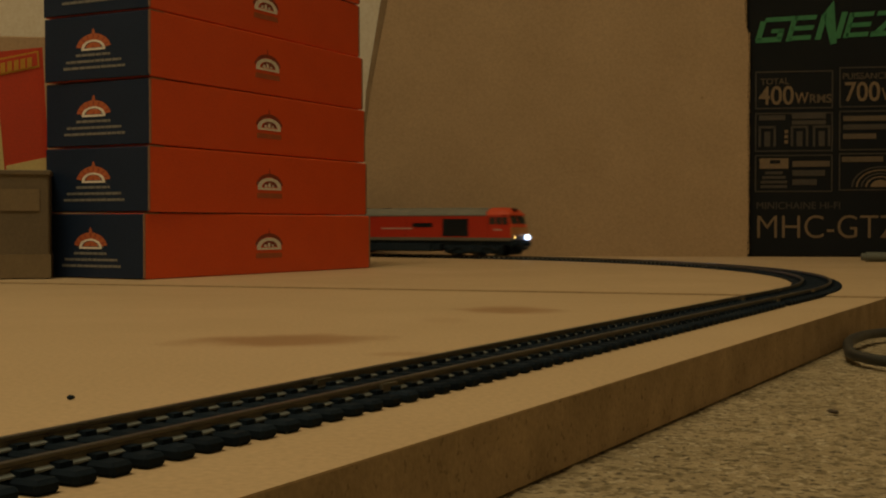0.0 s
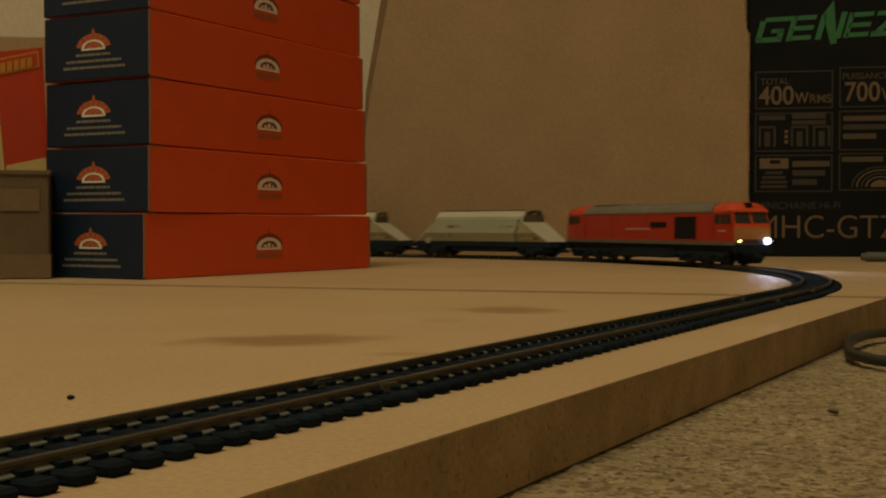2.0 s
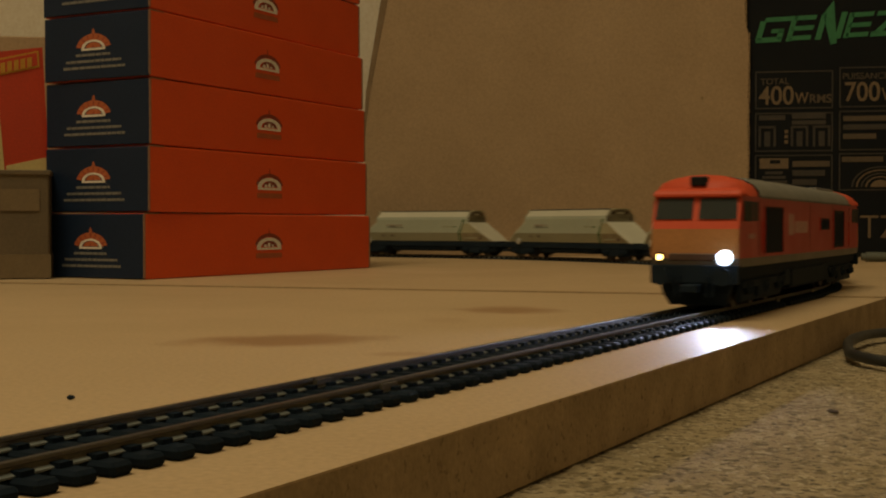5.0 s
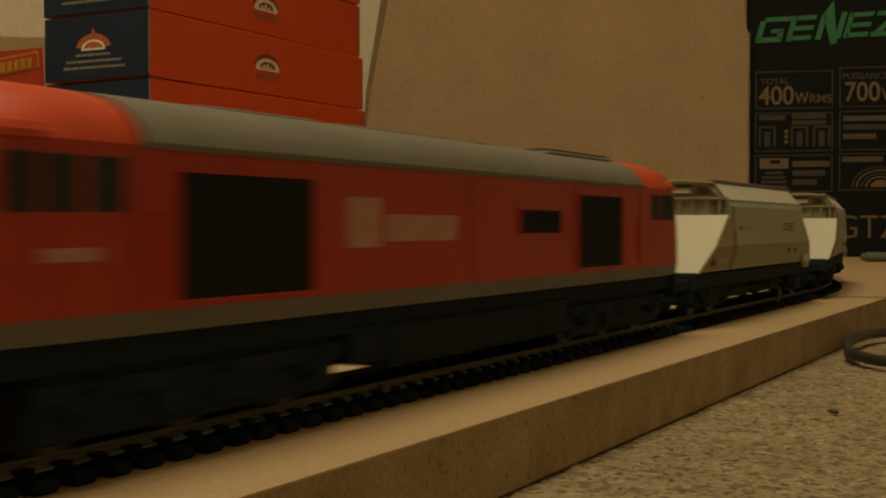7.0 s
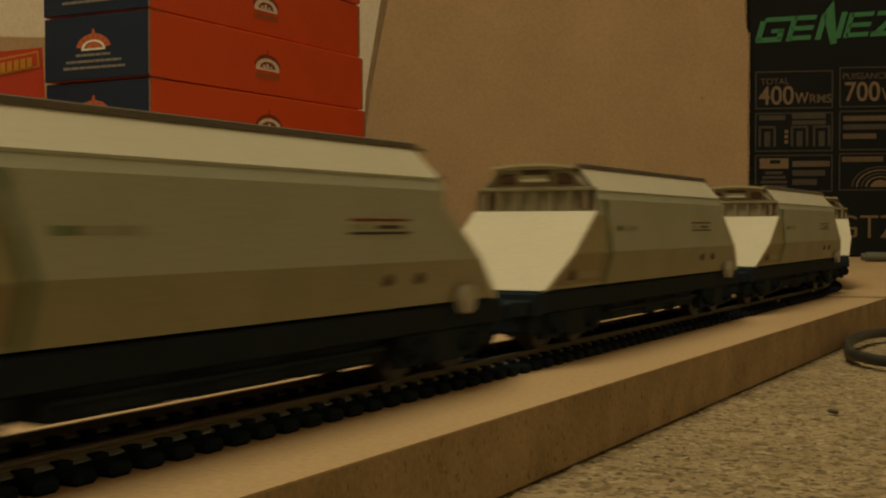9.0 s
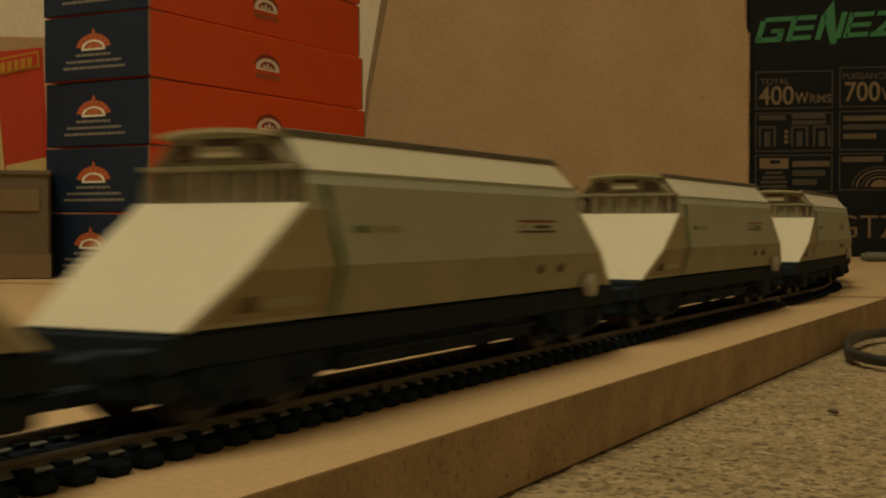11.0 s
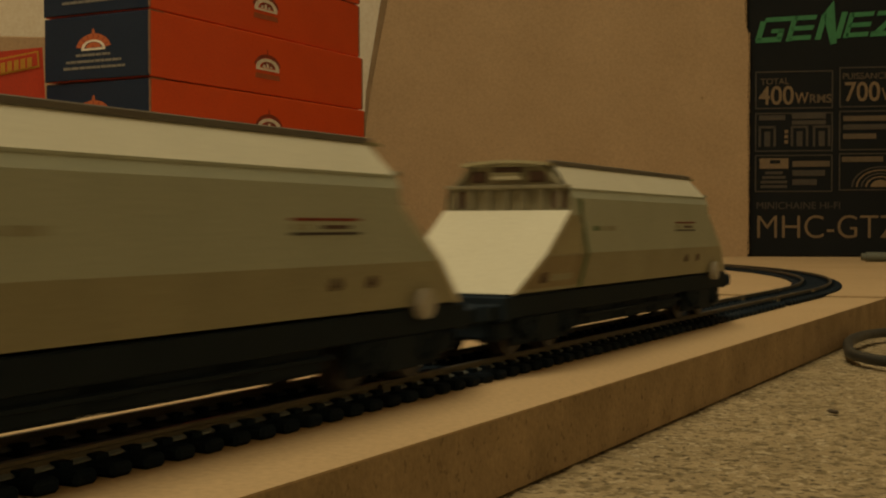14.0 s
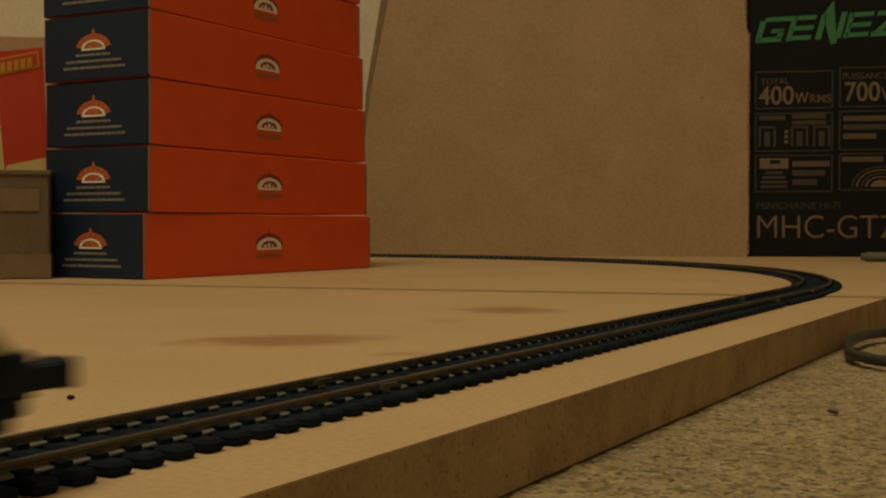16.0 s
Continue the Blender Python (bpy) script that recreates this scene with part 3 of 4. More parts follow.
cable()
lump("crumb", -0.0750, 0.2490, 0.0, 0.0006, M_BLACK, "tiny black crumb of plastic on the board", "crumb", (1.4, 1, 0.8))
lump("crumb", -0.0245, 0.255, 0.0, 0.0003, M_BLACK, "tiny black crumb of plastic on the board", "crumb", (1.4, 1, 0.8), 2)
lump("fluff", 0.1036, 0.3283, FLOOR - 0.0003, 0.0010, M_LINT, "dark bit of fluff lying on the carpet", "fluff", (2.5, 1.0, 0.55), 3)


def lint():
    bm = bmesh.new()
    rng = random.Random(21)
    for _ in range(90):
        a, b = rng.uniform(0.0, 0.62), rng.uniform(0.004, 0.30)
        p = EDGE0 + EDGE * a + Vector((EDGE.y, -EDGE.x, 0)) * b
        r, turn = rng.uniform(0.0002, 0.00055), rng.uniform(0, math.pi)
        m = Matrix.Translation((p.x, p.y, FLOOR - 0.0001)) @ pose(0, 0, 0, 0, 0, math.degrees(turn)) @ Matrix.Diagonal((rng.uniform(1, 3.2), 1, 0.6, 1))
        bmesh.ops.create_icosphere(bm, subdivisions=1, radius=r, matrix=m)
    tagged(part("lint", bm, M_LINT), "scattered dark lint and crumbs on the carpet", "lint", kind="stuff")


lint()


def grey_tube():
    thing = holder("grey_tube", pose(0.406, 1.19, 0.0055, 0, 0, -8))
    tagged(thing, "short dark grey plastic tube lying on the board", "tube")
    bm = bmesh.new()
    rod(bm, (0, 0, 0), (0.12, 0, 0), 0.0047, 16)
    part("barrel", bm, M_GREYTUBE, thing, smooth=False)
    bm = bmesh.new()
    rod(bm, (-0.004, 0, 0), (0.004, 0, 0), 0.0035, 14)
    part("end_cap", bm, M_GREYTUBE, thing, "rounded grey end cap")


grey_tube()


# ---- the train ----
MM = 0.001


def shell(levels, stations, side_levels, front=None, rear=None, caps=(), inset=0.0):
    """A skin over cross-sections. levels: (z, half width) from the bottom up, in mm; stations: x in mm, going back from the front;
    front, rear: how far each level's end leans inwards; side_levels: (first, last) level of the sides; caps: 'front', 'rear', 'top'."""
    bm = bmesh.new()
    a, b = side_levels
    front, rear = front or [0] * len(levels), rear or [0] * len(levels)
    cache = {}

    def v(i, j, s):
        if (i, j, s) not in cache:
            x = stations[j]
            if j == 0:
                x += front[i]
            elif j == len(stations) - 1:
                x -= rear[i]
            z, w = levels[i]
            if j in (0, len(stations) - 1):
                w -= inset
            cache[i, j, s] = bm.verts.new((-x * MM, s * w * MM, z * MM))
        return cache[i, j, s]

    for i in range(a, b):
        for j in range(len(stations) - 1):
            bm.faces.new((v(i, j, 1), v(i, j + 1, 1), v(i + 1, j + 1, 1), v(i + 1, j, 1)))
            bm.faces.new((v(i, j, -1), v(i + 1, j, -1), v(i + 1, j + 1, -1), v(i, j + 1, -1)))
        if "front" in caps:
            bm.faces.new((v(i, 0, -1), v(i, 0, 1), v(i + 1, 0, 1), v(i + 1, 0, -1)))
        if "rear" in caps:
            k = len(stations) - 1
            bm.faces.new((v(i, k, 1), v(i, k, -1), v(i + 1, k, -1), v(i + 1, k, 1)))
    if "top" in caps:
        for j in range(len(stations) - 1):
            bm.faces.new((v(b, j, 1), v(b, j + 1, 1), v(b, j + 1, -1), v(b, j, -1)))
    if "bottom" in caps:
        for j in range(len(stations) - 1):
            bm.faces.new((v(a, j, 1), v(a, j, -1), v(a, j + 1, -1), v(a, j + 1, 1)))
    bmesh.ops.recalc_face_normals(bm, faces=bm.faces)
    return bm


def mm_box(x0, x1, y0, y1, z0, z1, bm=None, bevel=0.0):
    """x counts back from the front, in mm."""
    return block(bm or bmesh.new(), -x1 * MM, -x0 * MM, y0 * MM, y1 * MM, z0 * MM, z1 * MM, bevel * MM)


def wheelset(parent, x, r):
    """An axle with two flanged wheels, its origin on the axle; returns it for turning."""
    bm = bmesh.new()
    rod(bm, (0, -0.011, 0), (0, 0.011, 0), 0.0011, 8)
    for s in (-1, 1):
        rod(bm, (0, s * 0.0062, 0), (0, s * 0.0070, 0), (r + 0.9) * MM, 20)
        rod(bm, (0, s * 0.0069, 0), (0, s * 0.0095, 0), r * MM, 20)
        for k in range(4):
            a = k * math.pi / 2
            rod(bm, (r * 0.6 * MM * math.cos(a), s * 0.0094, r * 0.6 * MM * math.sin(a)), (r * 0.6 * MM * math.cos(a), s * 0.0098, r * 0.6 * MM * math.sin(a)), 0.0009, 6)
    ob = part("wheelset", bm, M_STEEL, parent, "dark steel wheels on an axle")
    ob.location = (-x * MM, 0, r * MM)
    return ob


def bogie(parent, x, half, axles, r, w=15.5, drop=3.4):
    """Side frames with axle boxes and springs."""
    bm = bmesh.new()
    for s in (-1, 1):
        y0, y1 = sorted((s * (w - 2.2), s * w))
        mm_box(x - half, x + half, y0, y1, r + 0.6, r + 3.4, bm, 0.3)
        mm_box(x - half * 0.35, x + half * 0.35, y0, y1, r - 3.2, r + 1.2, bm, 0.3)
        mm_box(x - half * 0.98, x + half * 0.98, *sorted((s * (w - 3.4), s * (w - 1.6))), r - drop, r + 7.0, bm, 0.3)
        for a in axles:
            y2, y3 = sorted((s * (w - 1.5), s * (w + 0.9)))
            mm_box(x + a - 2.4, x + a + 2.4, y2, y3, r - 2.0, r + 1.8, bm, 0.4)
            rod(bm, (-(x + a) * MM, s * w * MM, r * MM), (-(x + a) * MM, s * (w + 1.6) * MM, r * MM), 0.0013, 10)
            for d in (-3.4, 3.4):
                rod(bm, (-(x + a + d) * MM, s * (w - 0.4) * MM, (r - 0.5) * MM), (-(x + a + d) * MM, s * (w - 0.4) * MM, (r + 3.0) * MM), 0.0012, 8)
    mm_box(x - half * 0.4, x + half * 0.4, -w + 2, w - 2, r + 1.2, r + 3.2, bm)
    ob = part("bogie_frame", bm, M_BLACK, parent, "black plastic bogie side frames")
    return [wheelset(ob, x + a, r) for a in axles]


SPIN = []


def locomotive():
    thing = holder("diesel_locomotive")
    tagged(thing, "red model diesel locomotive with grey roof and lit headlamps", "locomotive")
    LEN = 276.0
    lv = [(15.8, 17.0), (19.0, 17.3), (29.8, 17.3), (33.0, 17.3), (42.0, 17.3), (44.2, 16.7), (46.8, 14.6), (48.7, 11.0), (50.0, 6.0), (50.4, 0.2)]
    lean = [0.6, 0.0, 0.8, 1.8, 5.2, 6.0, 6.4, 8.6, 12.5, 15.5]
    body_st = [0, 18, 31, 46, 100, 160, 222, 240, LEN - 18, LEN]
    part("sole_bar", shell(lv, body_st, (0, 1), lean, lean, ("front", "rear", "bottom"), 1.0), M_SOLE, thing, "grey painted sole bar")
    part("body", shell(lv, body_st, (1, 4), lean, lean, (), 1.0), M_LOCO_RED, thing, "glossy red body sides")
    part("roof", shell(lv, [31, 60, 100, 140, 180, 222, 240], (4, 9), None, None, ()), M_LOCO_GREY, thing, "matt grey curved roof", smooth=True)
    part("cab_roof", shell(lv, [0, 18, 31], (4, 9), lean, None, ("front",), 0.8), M_LOCO_BRIGHT, thing, "bright red cab roof", smooth=True)
    part("cab_roof", shell(lv, [240, LEN - 18, LEN], (4, 9), None, lean, ("rear",), 0.8), M_LOCO_BRIGHT, thing, "bright red cab roof", smooth=True)
    for end, caps in ((0, ("front",)), (1, ("rear",))):
        st = [-0.2, 17.5] if not end else [LEN - 17.5, LEN + 0.2]
        part("nose_panel", shell(lv, st, (1, 2), lean, lean, caps, 0.9), M_LOCO_YELLOW, thing, "warning yellow nose panel")
        part("screen_surround", shell(lv, st, (2, 4), lean, lean, caps, 0.9), M_LOCO_BRIGHT, thing, "bright red windscreen surround")
        for s in (-1, 1):
            bm = bmesh.new()
            sg = 1 if not end else -1
            base = 0 if not end else LEN
            q = [(1.95, 1.3, 33.4), (1.95, 15.4, 33.4), (4.9, 15.0, 41.2), (4.9, 1.3, 41.2)]
            vs = [bm.verts.new((-(base + sg * (x - 0.75)) * MM, s * y * MM, z * MM)) for x, y, z in q]
            bm.faces.new(vs)
            r = bmesh.ops.extrude_face_region(bm, geom=bm.faces[:])
            bmesh.ops.translate(bm, verts=[v for v in r["geom"] if isinstance(v, bmesh.types.BMVert)], vec=(-sg * 0.0006, 0, 0))
            bmesh.ops.recalc_face_normals(bm, faces=bm.faces)
            part("windscreen", bm, M_GLASS, thing, "dark tinted windscreen")
        bm = bmesh.new()
        x0, x1 = (-0.9, 0.6) if not end else (LEN - 0.6, LEN + 0.9)
        mm_box(x0, x1, -9.5, 9.5, 18.0, 20.8, bm, 0.4)
        part("lamp_strip", bm, M_LATCH, thing, "dark red-brown lamp strip")
    # side doors, grilles and cab windows: x0, x1, z0, z1, material, name
    near = [(37.8, 71.8, 20.2, 38.6, M_RECESS, "air_grille"), (191, 222.5, 20.2, 38.8, M_RECESS, "air_grille"), (155, 179, 29.2, 34.6, M_RECESS, "side_vent")]
    far = [(52, 84, 20.2, 38.6, M_RECESS, "air_grille"), (96, 122, 29.6, 34.4, M_RECESS, "side_vent")]
    for s, items in ((1, near), (-1, far)):
        for x0, x1, z0, z1, mat, nm in items:
            y0, y1 = sorted((s * 16.6, s * 17.42))
            g = part(nm, mm_box(x0, x1, y0, y1, z0, z1), mat, thing, "black recessed grille")
            n = int((x1 - x0) / 3)
            for i in range(n):
                x = x0 + (i + 0.5) * (x1 - x0) / n
                yy = sorted((s * 17.35, s * 17.62))
                part("louvre", mm_box(x - 0.28, x + 0.28, *yy, z0 + 0.8, z1 - 0.8), M_BLACK, g)
            fr = bmesh.new()
            yy = sorted((s * 17.2, s * 17.75))
            for q in ((x0 - 0.5, x1 + 0.5, z1, z1 + 0.5), (x0 - 0.5, x1 + 0.5, z0 - 0.5, z0), (x0 - 0.5, x0, z0, z1), (x1, x1 + 0.5, z0, z1)):
                mm_box(q[0], q[1], *yy, q[2], q[3], fr)
            part("grille_frame", fr, M_LOCO_RED, g)
        for x0, x1 in ((6, 11.5), (12.5, 19), (20, 27), (248, 255), (256, 262.5), (263.5, 269.5)):
            yy = sorted((s * 16.9, s * 17.45))
            part("cab_window", mm_box(x0, x1, *yy, 32.6, 40.2, bevel=0.25), M_GLASS, thing, "dark tinted cab window")
        for x0 in (33.5, 236.5):
            yy = sorted((s * 17.4, s * 17.9))
            part("handrail", mm_box(x0, x0 + 0.5, *yy, 21, 33), M_LOCO_RED, thing, "thin red handrail")
        # operator's lettering as pale bars
        x = 83 if s > 0 else 122
        yy = sorted((s * 17.2, s * 17.42))
        for a, b, c, d in ((0, 11, 27, 36), (13, 41, 28, 33)) if s > 0 else ((0, 40, 27.6, 29.4),):
            part("lettering_bar", mm_box(x + a, x + b, *yy, c, d), M_LETTER, thing, "pale lettering as plain bar")
        part("number_bar", mm_box(12, 22, *yy, 26.2, 28), M_LETTER, thing)
        for x0 in (28.6, 130, 188, 238):
            part("panel_seam", mm_box(x0, x0 + 0.25, *yy, 19.5, 41.2), M_RECESS, thing)
        bm = bmesh.new()
        mm_box(30, 242, *sorted((s * 17.1, s * 17.75)), 41.6, 42.5, bm)
        part("cantrail", bm, M_SOLE, thing, "dark cantrail strip")
    # brow over the windscreens
    for st in ([3.1, 9.0, 16.0], [LEN - 16.0, LEN - 9.0, LEN - 3.1]):
        brow = shell([(41.9, 17.5), (42.8, 17.7), (43.9, 17.2), (45.0, 15.8)], st, (0, 3), [0, 0, 0.8, 3.0], [0, 0, 0.8, 3.0], ("front", "rear", "bottom", "top"), 1.2)
        part("cab_brow", brow, M_LOCO_BRIGHT, thing, "bright red brow over the windscreens")
    # roof grilles and exhaust
    for x0, x1 in ((191, 236),):
        bm = mm_box(x0, x1, -9.5, 9.5, 47.5, 50.3, bevel=0.6)
        g = part("radiator_grille", bm, M_SOLE, thing, "raised dark roof radiator grille")
        for i in range(14):
            x = x0 + 2 + i * (x1 - x0 - 4) / 13
            part("slat", mm_box(x - 0.5, x + 0.5, -8.6, 8.6, 50.1, 50.75), M_BLACK, g)
    part("roof_hatch", mm_box(60, 92, -5, 5, 49, 50.6, bevel=0.3), M_LOCO_GREY, thing)
    part("roof_hatch", mm_box(100, 150, -5, 5, 49, 50.55, bevel=0.3), M_LOCO_GREY, thing)
    part("exhaust", mm_box(160, 170, -3, 3, 49.5, 50.7, bevel=0.3), M_BLACK, thing)
    part("horn_grille", mm_box(5.4, 9.6, -3.2, 3.2, 45.8, 49.4, bevel=0.5), M_RECESS, thing, "dark horn grille above the windscreens")
    # headlamps: glowing lenses sunk in short tubes
    for s, mat, ring, r, reach in ((1, M_LAMP_WHITE, M_LAMP_RING, 2.0, 3.0), (-1, M_LAMP_AMBER, M_BLACK, 1.1, 0.55)):
        y, z = s * 11.8 if s > 0 else -13.0, 19.3
        bm = bmesh.new()
        n = 16
        for i in range(n):
            a0, a1 = math.tau * i / n, math.tau * (i + 1) / n
            for r0, r1, x0, x1 in ((r, r, -0.4, reach), (r, r + 0.6, reach, reach), (r + 0.6, r + 0.6, reach, -0.4)):
                q = [(x0, r0, a0), (x1, r1, a0), (x1, r1, a1), (x0, r0, a1)]
                bm.faces.new([bm.verts.new((x * MM, (y + rr * math.cos(a)) * MM, (z + rr * math.sin(a)) * MM)) for x, rr, a in q])
        tube = part("headlamp", bm, M_BLACK, thing, "round black headlamp housing")
        bm = bmesh.new()
        bmesh.ops.create_circle(bm, cap_ends=True, segments=18, radius=r * MM, matrix=Matrix.Translation((0.4 * MM, y * MM, z * MM)) @ pose(0, 0, 0, 0, 90, 0))
        part("lens", bm, mat, tube, "glowing lamp lens")
        # rim at the tube mouth; the white lamp's glows to imitate its halo
        bm = bmesh.new()
        for i in range(n):
            a0, a1 = math.tau * i / n, math.tau * (i + 1) / n
            for r0, r1, x0, x1 in ((r + 0.05, r + 0.6, reach + 0.2, reach + 0.2), (r + 0.6, r + 0.8, reach + 0.2, reach * 0.5)):
                q = [(x0, r0, a0), (x1, r1, a0), (x1, r1, a1), (x0, r0, a1)]
                bm.faces.new([bm.verts.new((x * MM, (y + rr * math.cos(a)) * MM, (z + rr * math.sin(a)) * MM)) for x, rr, a in q])
        part("bezel", bm, ring, tube, "glowing rim added for the lamp's side glow" if s > 0 else "black lamp rim")
    # underframe
    bm = bmesh.new()
    mm_box(2, LEN - 2, -14.5, 14.5, 11.5, 15.9, bm)
    part("underframe", bm, M_BLACK, thing, "black underframe")
    tank = mm_box(100, 172, -15.5, 15.5, 4.0, 13, bevel=1.2)
    part("fuel_tank", tank, M_BLACK, thing, "black fuel tank")
    part("battery_box", mm_box(88, 99, -15, 15, 5.6, 13, bevel=0.6), M_BLACK, thing)
    part("battery_box", mm_box(173, 191, -15, 15, 4.2, 13, bevel=0.6), M_BLACK, thing)
    for end in (0, 1):
        sg, base = (1, 0) if not end else (-1, LEN)
        bx = lambda a, b: sorted((base + sg * a, base + sg * b))
        part("buffer_beam", mm_box(*bx(-0.6, 3), -16.5, 16.5, 9.5, 16.5, bevel=0.4), M_BLACK, thing, "black buffer beam")
        bm = bmesh.new()
        rows = [[bm.verts.new((-(base + sg * x) * MM, y * MM, z * MM)) for y in (-w, -w * 0.5, 0, w * 0.5, w)] for z, w, x in ((10.2, 13.8, 3.4), (6.0, 12.6, 2.2), (1.4, 10.6, 4.6))]
        back = [[bm.verts.new(v.co + Vector((-sg * 0.0016, 0, 0))) for v in row] for row in rows]
        for r0, r1 in ((rows[0], rows[1]), (rows[1], rows[2]), (back[1], back[0]), (back[2], back[1])):
            for q in range(4):
                bm.faces.new((r0[q], r0[q + 1], r1[q + 1], r1[q]))
        rim = rows[0] + [rows[1][4]] + rows[2][::-1] + [rows[1][0]]
        rim_back = back[0] + [back[1][4]] + back[2][::-1] + [back[1][0]]
        for q in range(len(rim)):
            n = (q + 1) % len(rim)
            bm.faces.new((rim[q], rim[n], rim_back[n], rim_back[q]))
        bmesh.ops.recalc_face_normals(bm, faces=bm.faces)
        part("snowplough", bm, M_BLACK, thing, "black tapered snowplough blade")
        for y in (-7.5, -5.2, 5.2, 7.5):
            bm = bmesh.new()
            rod(bm, (-(base + sg * -1.2) * MM, y * MM, 0.0125), (-(base + sg * -0.6) * MM, y * 0.94 * MM, 0.0048), 0.0006, 6)
            part("brake_pipe", bm, M_BLACK, thing)
        part("coupling", mm_box(*bx(-8, 2), -3, 3, 6.5, 9.5, bevel=0.4), M_BLACK, thing)
        for s in (-1, 1):
            bm = bmesh.new()
            p = lambda a: -(base + sg * a) * MM
            rod(bm, (p(0), s * 0.0115, 0.0124), (p(-4.2), s * 0.0115, 0.0124), 0.0017, 10)
            rod(bm, (p(-4.2), s * 0.0115, 0.0124), (p(-5.0), s * 0.0115, 0.0124), 0.0034, 14)
            part("buffer", bm, M_BLACK, thing, "round black buffer")
    for x in (48, LEN - 48):
        SPIN.extend((w, 7.0) for w in bogie(thing, x, 36, (-27, 0, 27), 7.0, 15.6, 4.8))
    return thing


def hopper():
    thing = holder("hopper_wagon")
    tagged(thing, "grey-cream model bogie hopper wagon with sloping ends", "wagon", "train of hopper wagons")
    LEN = 177.0
    lv = [(15.2, 15.2), (24.0, 17.6), (34.8, 17.6), (37.9, 17.6), (40.2, 16.9), (46.6, 11.4)]
    lean = [0, 12.8, 28.5, 28.6, 28.9, 31.0]
    st = [0, 36, 60, LEN - 36, LEN]
    # light and shade painted in: inward-sloping lower sides darker, top slopes paler
    part("lower_side", shell(lv, st, (0, 1), lean, lean, ("bottom",)), M_WAGON_LOW, thing, "tapered lower hopper side, darkened brownish for shade")
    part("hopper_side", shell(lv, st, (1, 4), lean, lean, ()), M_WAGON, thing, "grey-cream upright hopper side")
    part("roof_slope", shell(lv, st, (4, 5), lean, lean, ()), M_WAGON_LIGHT, thing, "sloping cream top panel, paler for the light on it")
    for end in (0, 1):
        sg, base = (1, 0) if not end else (-1, LEN)
        P = lambda x: -(base + sg * x) * MM
        # sloping end sheet, a thick plate, its pale tone standing for light from above
        bm = bmesh.new()
        lo, hi = [], []
        for (z, w), x in zip(lv[:3], lean[:3]):
            for s in (-1, 1):
                lo.append(bm.verts.new((P(x - 0.7), s * (w + 0.15) * MM, z * MM)))
                hi.append(bm.verts.new((P(x + 0.6), s * (w + 0.15) * MM, (z - 0.4) * MM)))
        for a in (0, 2):
            bm.faces.new((lo[a], lo[a + 1], lo[a + 3], lo[a + 2]))
            bm.faces.new((hi[a], hi[a + 2], hi[a + 3], hi[a + 1]))
            bm.faces.new((lo[a], lo[a + 2], hi[a + 2], hi[a]))
            bm.faces.new((lo[a + 1], hi[a + 1], hi[a + 3], lo[a + 3]))
        bm.faces.new((lo[0], hi[0], hi[1], lo[1]))
        bm.faces.new((lo[4], lo[5], hi[5], hi[4]))
        bmesh.ops.recalc_face_normals(bm, faces=bm.faces)
        part("slope_sheet", bm, M_WAGON_LIGHT, thing, "sloping cream end sheet, paler for the light on it")
        # upright end plate with ribs and curved cut-outs, the roof lip's shadow in its colour
        bm = bmesh.new()
        q = [(34.8, 17.4), (38.6, 17.3), (46.4, 11.2)]
        f = [bm.verts.new((P(29.0), s * w * MM, z * MM)) for s in (-1, 1) for z, w in q]
        b = [bm.verts.new((P(30.2), s * w * MM, z * MM)) for s in (-1, 1) for z, w in q]
        order = (0, 1, 2, 5, 4, 3)
        bm.faces.new([f[i] for i in order])
        bm.faces.new([b[i] for i in order[::-1]])
        for i in range(6):
            j = (i + 1) % 6
            bm.faces.new((f[order[i]], f[order[j]], b[order[j]], b[order[i]]))
        bmesh.ops.recalc_face_normals(bm, faces=bm.faces)
        part("end_plate", bm, M_END, thing, "ribbed upright end plate")
        for y in (-14.5, -10, -5, 0, 5, 10, 14.5):
            x0, x1 = sorted((base + sg * 27.9, base + sg * 29.1))
            part("rib", mm_box(x0, x1, y - 0.5, y + 0.5, 34.9, 41.0), M_END, thing)
        x0, x1 = sorted((base + sg * 27.6, base + sg * 29.3))
        part("end_rail", mm_box(x0, x1, -17.2, 17.2, 40.2, 41.2, bevel=0.2), M_END, thing)
        for y0, y1, z in ((-9.5, 9.5, 46.4), (-4, 4, 44.0)):
            part("top_rail", mm_box(x0, x1, y0, y1, z - 0.5, z + 0.5, bevel=0.15), M_WAGON_LOW, thing)
        part("centre_panel", mm_box(x0, x1, -4, 4, 42.6, 43.6, bevel=0.2), M_WAGON_LIGHT, thing, "small pale plate")
        x2, x3 = sorted((base + sg * 28.6, base + sg * 29.15))
        for y0, y1, z0, z1 in ((-10.5, -6.0, 42.0, 44.8), (6.0, 10.5, 42.0, 44.8), (-4.0, 4.0, 44.4, 45.9), (-16.0, -12.2, 35.4, 39.6), (12.2, 16.0, 35.4, 39.6)):
            part("end_opening", mm_box(x2, x3, y0, y1, z0, z1, bevel=0.25), M_LATCH, thing, "dark opening in the end plate")
        for s in (-1, 1):
            bm = bmesh.new()
            rod(bm, (P(28.2), s * 0.0145, 0.0412), (P(28.2), s * 0.009, 0.0465), 0.0006, 6)
            part("brace", bm, M_END, thing)
        # arched lip of the roof over the end plate
        bm = bmesh.new()
        rings = []
        for x in (26.2, 31.5):
            top = [(y, 47.6 - 0.9 * (y / 12.0) ** 2) for y in (-12, -8, -4, 0, 4, 8, 12)]
            ring = top + [(y, z - 0.8) for y, z in top[::-1]]
